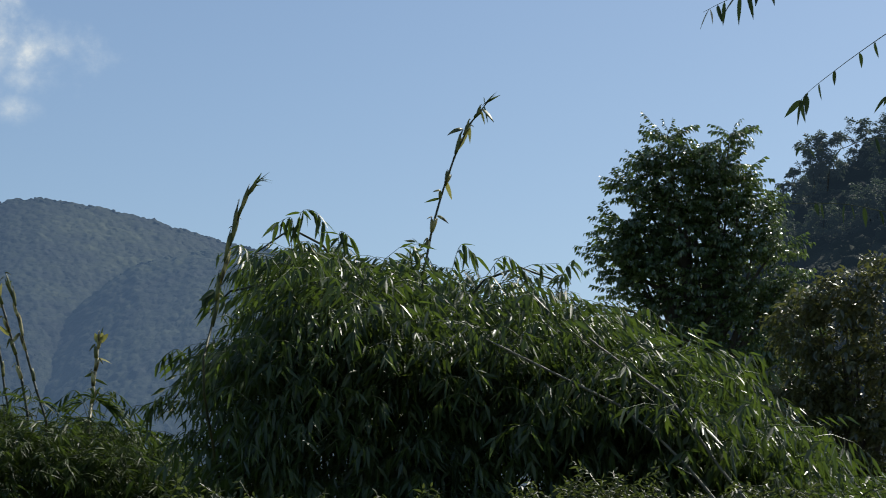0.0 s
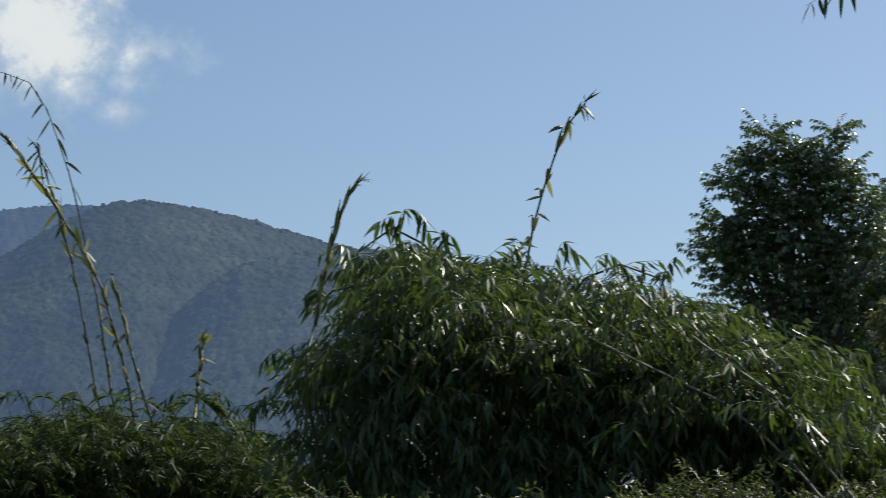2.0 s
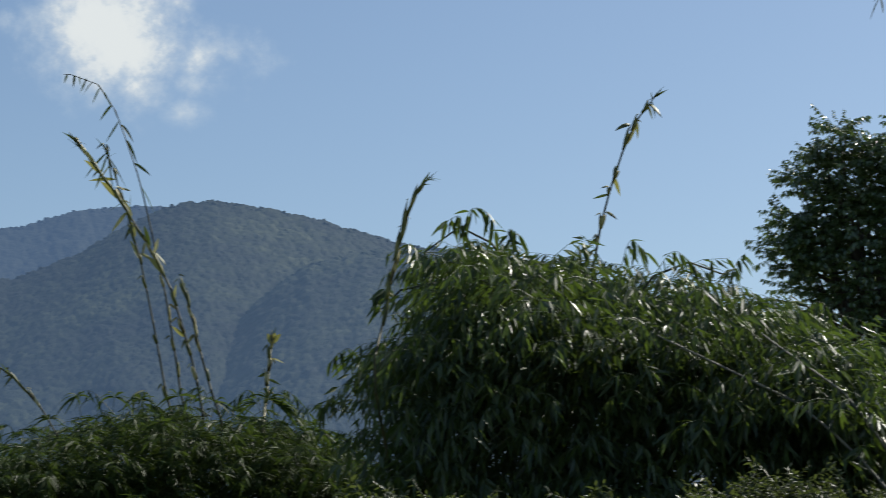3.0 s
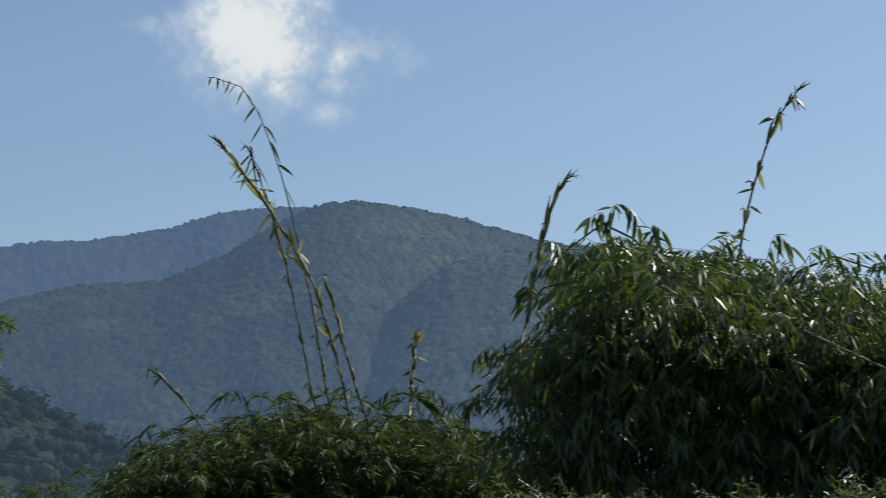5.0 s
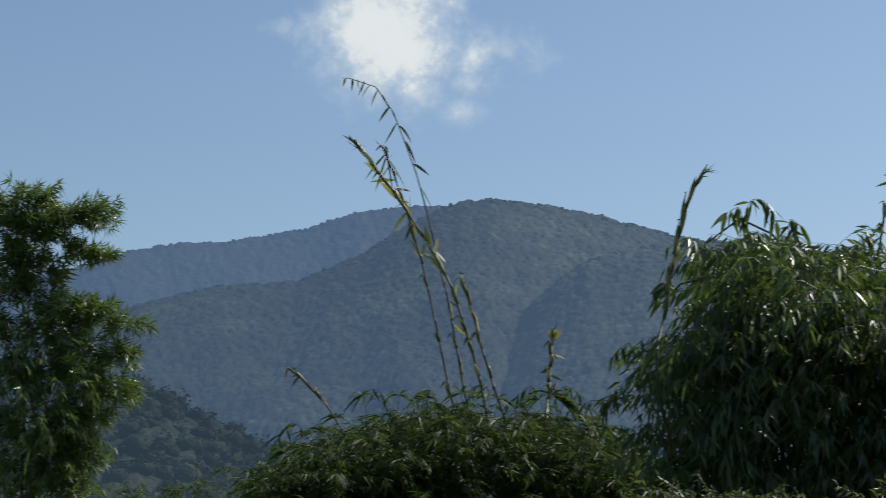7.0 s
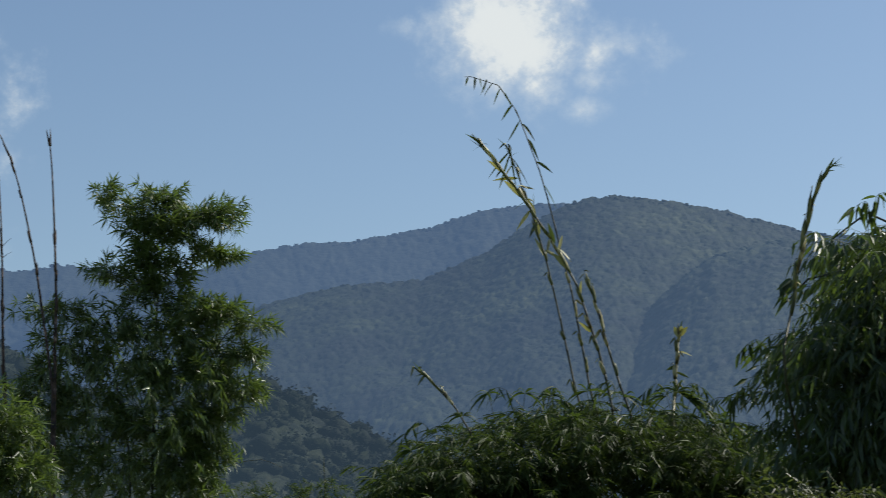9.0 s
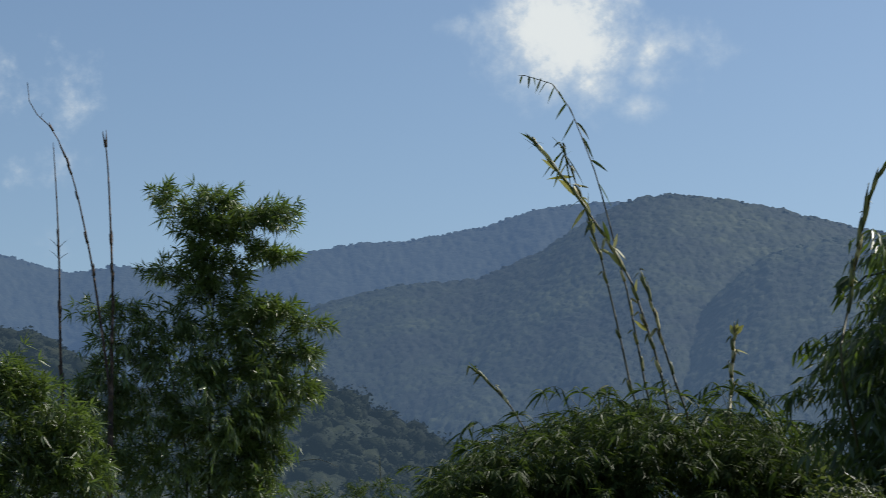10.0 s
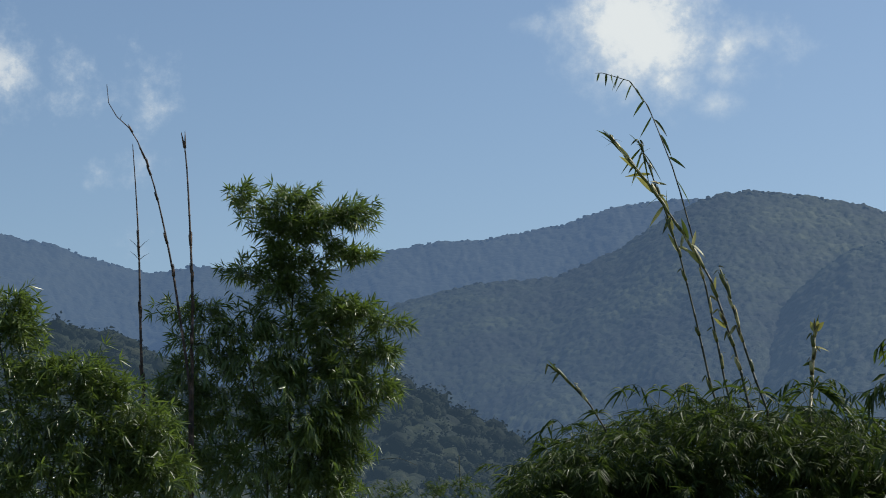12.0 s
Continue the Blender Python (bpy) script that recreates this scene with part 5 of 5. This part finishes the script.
LOBES_T_MIDDLE = [(-6.8, 10.3, 1.0, 0.5, 2.2), (-8.3, 10.1, 0.9, 0.5, 1.9), (-9.2, 9.9, 0.45, 0.5, 0.7), (-4.7, 9.95, 0.6, 0.3, 1.0), (-5.6, 9.5, 0.8, 0.45, 1.4),
                  (-6.9, 9.0, 1.1, 0.5, 2.2), (-8.5, 8.8, 0.9, 0.6, 1.9), (-5.1, 8.9, 0.5, 0.35, 0.6), (-6.2, 7.8, 1.2, 0.6, 2.0), (-8.0, 7.4, 1.3, 0.7, 2.4), (-9.2, 8.3, 0.6, 0.8, 1.0),
                  (-7.2, 6.2, 1.6, 0.8, 2.0)]
LOBES_T_BETWEEN = [(-7.2, 11.95, 0.6, 0.35, 1.0), (-6.2, 11.05, 0.7, 0.35, 1.2), (-7.4, 10.9, 0.8, 0.4, 1.4), (-8.7, 10.5, 0.5, 0.4, 0.8), (-5.2, 10.25, 0.5, 0.3, 0.8), (-6.1, 9.9, 0.6, 0.35, 1.0),
                   (-7.6, 9.55, 0.9, 0.4, 1.5), (-6.2, 8.4, 0.9, 0.4, 1.4), (-7.7, 8.15, 1.0, 0.45, 1.6), (-4.95, 9.45, 0.45, 0.25, 0.5), (-8.3, 11.9, 0.3, 0.25, 0.4)]
LOBES_T_LOW = [(-9.5, 9.1, 0.45, 0.35, 0.7), (-9.7, 8.4, 0.5, 0.4, 0.8), (-9.6, 7.6, 0.6, 0.5, 1.0), (-9.0, 6.8, 0.8, 0.6, 1.4)]
LOBES_T = LOBES_T_HIGH + LOBES_T_MIDDLE + LOBES_T_BETWEEN + LOBES_T_LOW
broad_tree("broadleaf_tree", "dense dark green broad-leaved tree with glossy leaves", -6.9, 33.0, 8.5, LOBES_T, BROAD_LEAF, KIND_T, PLAIN_T, 58, 0.8, 0.2, reach=0.45)

KIND_R = [twig_heap(13, 0.085, 0.04, 0.3) for _ in range(10)]
PLAIN_R = [twig_heap(13, 0.085, 0.04, 0.3, plain=True) for _ in range(10)]
LOBES_R_HIGH = [(-10.0, 8.75, 0.5, 0.3, 0.5), (-11.1, 9.0, 0.6, 0.35, 0.5), (-12.3, 9.3, 0.7, 0.5, 0.8), (-9.7, 8.1, 0.7, 0.5, 1.0), (-10.9, 8.2, 0.9, 0.6, 1.5), (-12.2, 8.2, 1.0, 0.8, 1.5),
           (-9.7, 7.3, 0.7, 0.6, 1.2), (-10.8, 7.0, 1.0, 0.7, 1.8), (-12.3, 6.6, 1.1, 0.8, 1.8), (-10.0, 6.0, 1.0, 0.7, 1.6), (-11.4, 5.5, 1.2, 0.8, 2.0), (-9.2, 5.0, 1.0, 0.8, 1.5)]
LOBES_R_MIDDLE = [(-10.0, 6.0, 1.0, 0.7, 1.6), (-11.4, 5.5, 1.2, 0.8, 2.0), (-9.2, 5.0, 1.0, 0.8, 1.5), (-10.6, 4.2, 1.3, 0.8, 2.0), (-12.3, 4.2, 1.2, 0.9, 1.8), (-11.0, 3.0, 1.6, 0.8, 1.8),
           (-13.8, 7, 1.2, 1.6, 0.6), (-13.5, 3.5, 1.3, 1.2, 0.6)]
LOBES_R = LOBES_R_HIGH + LOBES_R_MIDDLE
broad_tree("shrub_tree", "bushy shrub tree with small olive brown leaves", -11.0, 21.0, 6.0, LOBES_R, SHRUB_LEAF, KIND_R, PLAIN_R, 44, 0.85, 0.09)

# ---- low bushes before the bamboo ----
KIND_L = [twig_heap(20, 0.05, 0.016, 0.28, 0.2) for _ in range(8)]
PLAIN_L = [twig_heap(20, 0.05, 0.016, 0.28, 0.2, plain=True) for _ in range(8)]
BUSH_LEAF = leaf_material("bush_leaf", [(0.0, (0.03, 0.042, 0.016)), (0.5, (0.046, 0.06, 0.02)), (0.9, (0.07, 0.08, 0.03)), (1.0, (0.16, 0.13, 0.07))], 0.45, (0.2, 0.26, 0.05), 0.34)
for az, d, top in ((5.4, 11.6, 2.7), (0.6, 11.2, 2.6), (-4.6, 11.8, 3.1), (-9.3, 12.6, 2.9)):
    lobes = [(az + 1.4, top - 0.2, 1.0, 0.45, 1.1), (az, top, 1.0, 0.5, 1.2), (az - 1.4, top - 0.15, 1.0, 0.45, 1.1),
             (az, top - 1.1, 2.3, 0.8, 2.6), (az, top - 2.7, 2.3, 1.3, 2.2), (az, top - 5.3, 2.0, 2.0, 1.8)]
    broad_tree("low_bush", "low leafy bush with small olive green leaves before the bamboo", az, d, 0.5, lobes, BUSH_LEAF, KIND_L, PLAIN_L, 42, 0.9, 0.03, "low bushes", 120)

# ---- tall trees on the slope behind ----
KIND_F = [twig_heap(16, 1.0, 0.5, 3.0, 0.1) for _ in range(8)]
PLAIN_F = [twig_heap(16, 1.0, 0.5, 3.0, 0.1, plain=True) for _ in range(8)]
FAR = "trees on the slope"
SLOPE_HIGH = [
    (-9.3, 300, 10.2, 0.55, [(-9.2, 11.35, 0.35, 0.2, 0.6), (-9.7, 11.7, 0.4, 0.2, 0.7), (-9.1, 10.9, 0.4, 0.25, 0.6), (-9.6, 11.1, 0.5, 0.3, 0.8)]),
    (-10.4, 310, 11.4, 0.6, [(-10.2, 12.7, 0.4, 0.2, 0.7), (-10.7, 12.9, 0.35, 0.18, 0.6), (-10.4, 12.3, 0.5, 0.25, 0.9), (-10.0, 12.0, 0.4, 0.25, 0.6), (-10.7, 12.2, 0.4, 0.3, 0.7), (-10.2, 11.5, 0.5, 0.3, 0.7)]),
    (-11.5, 320, 11.6, 0.6, [(-11.4, 13.2, 0.22, 0.2, 0.22), (-11.7, 13.1, 0.22, 0.25, 0.2), (-11.5, 12.6, 0.4, 0.3, 0.6), (-11.3, 12.1, 0.4, 0.3, 0.7), (-11.8, 12.2, 0.4, 0.35, 0.7)])]
SLOPE_LOW = [
    (-12.5, 310, 11.8, 0.6, [(-12.2, 12.9, 0.4, 0.3, 0.8), (-12.6, 13.3, 0.5, 0.3, 0.8), (-12.3, 12.3, 0.6, 0.4, 1.0), (-12.9, 12.6, 0.6, 0.5, 1.0)]),
    (-10.0, 280, 9.6, 0.5, [(-9.9, 10.6, 0.6, 0.35, 1.0), (-10.5, 10.9, 0.5, 0.3, 0.8), (-9.5, 10.2, 0.5, 0.35, 0.8), (-10.9, 10.4, 0.6, 0.4, 1.0)]),
    (-12.0, 280, 10.0, 0.5, [(-11.6, 11.2, 0.5, 0.4, 1.0), (-12.2, 11.4, 0.6, 0.4, 1.0), (-11.9, 10.7, 0.7, 0.4, 1.2)])]
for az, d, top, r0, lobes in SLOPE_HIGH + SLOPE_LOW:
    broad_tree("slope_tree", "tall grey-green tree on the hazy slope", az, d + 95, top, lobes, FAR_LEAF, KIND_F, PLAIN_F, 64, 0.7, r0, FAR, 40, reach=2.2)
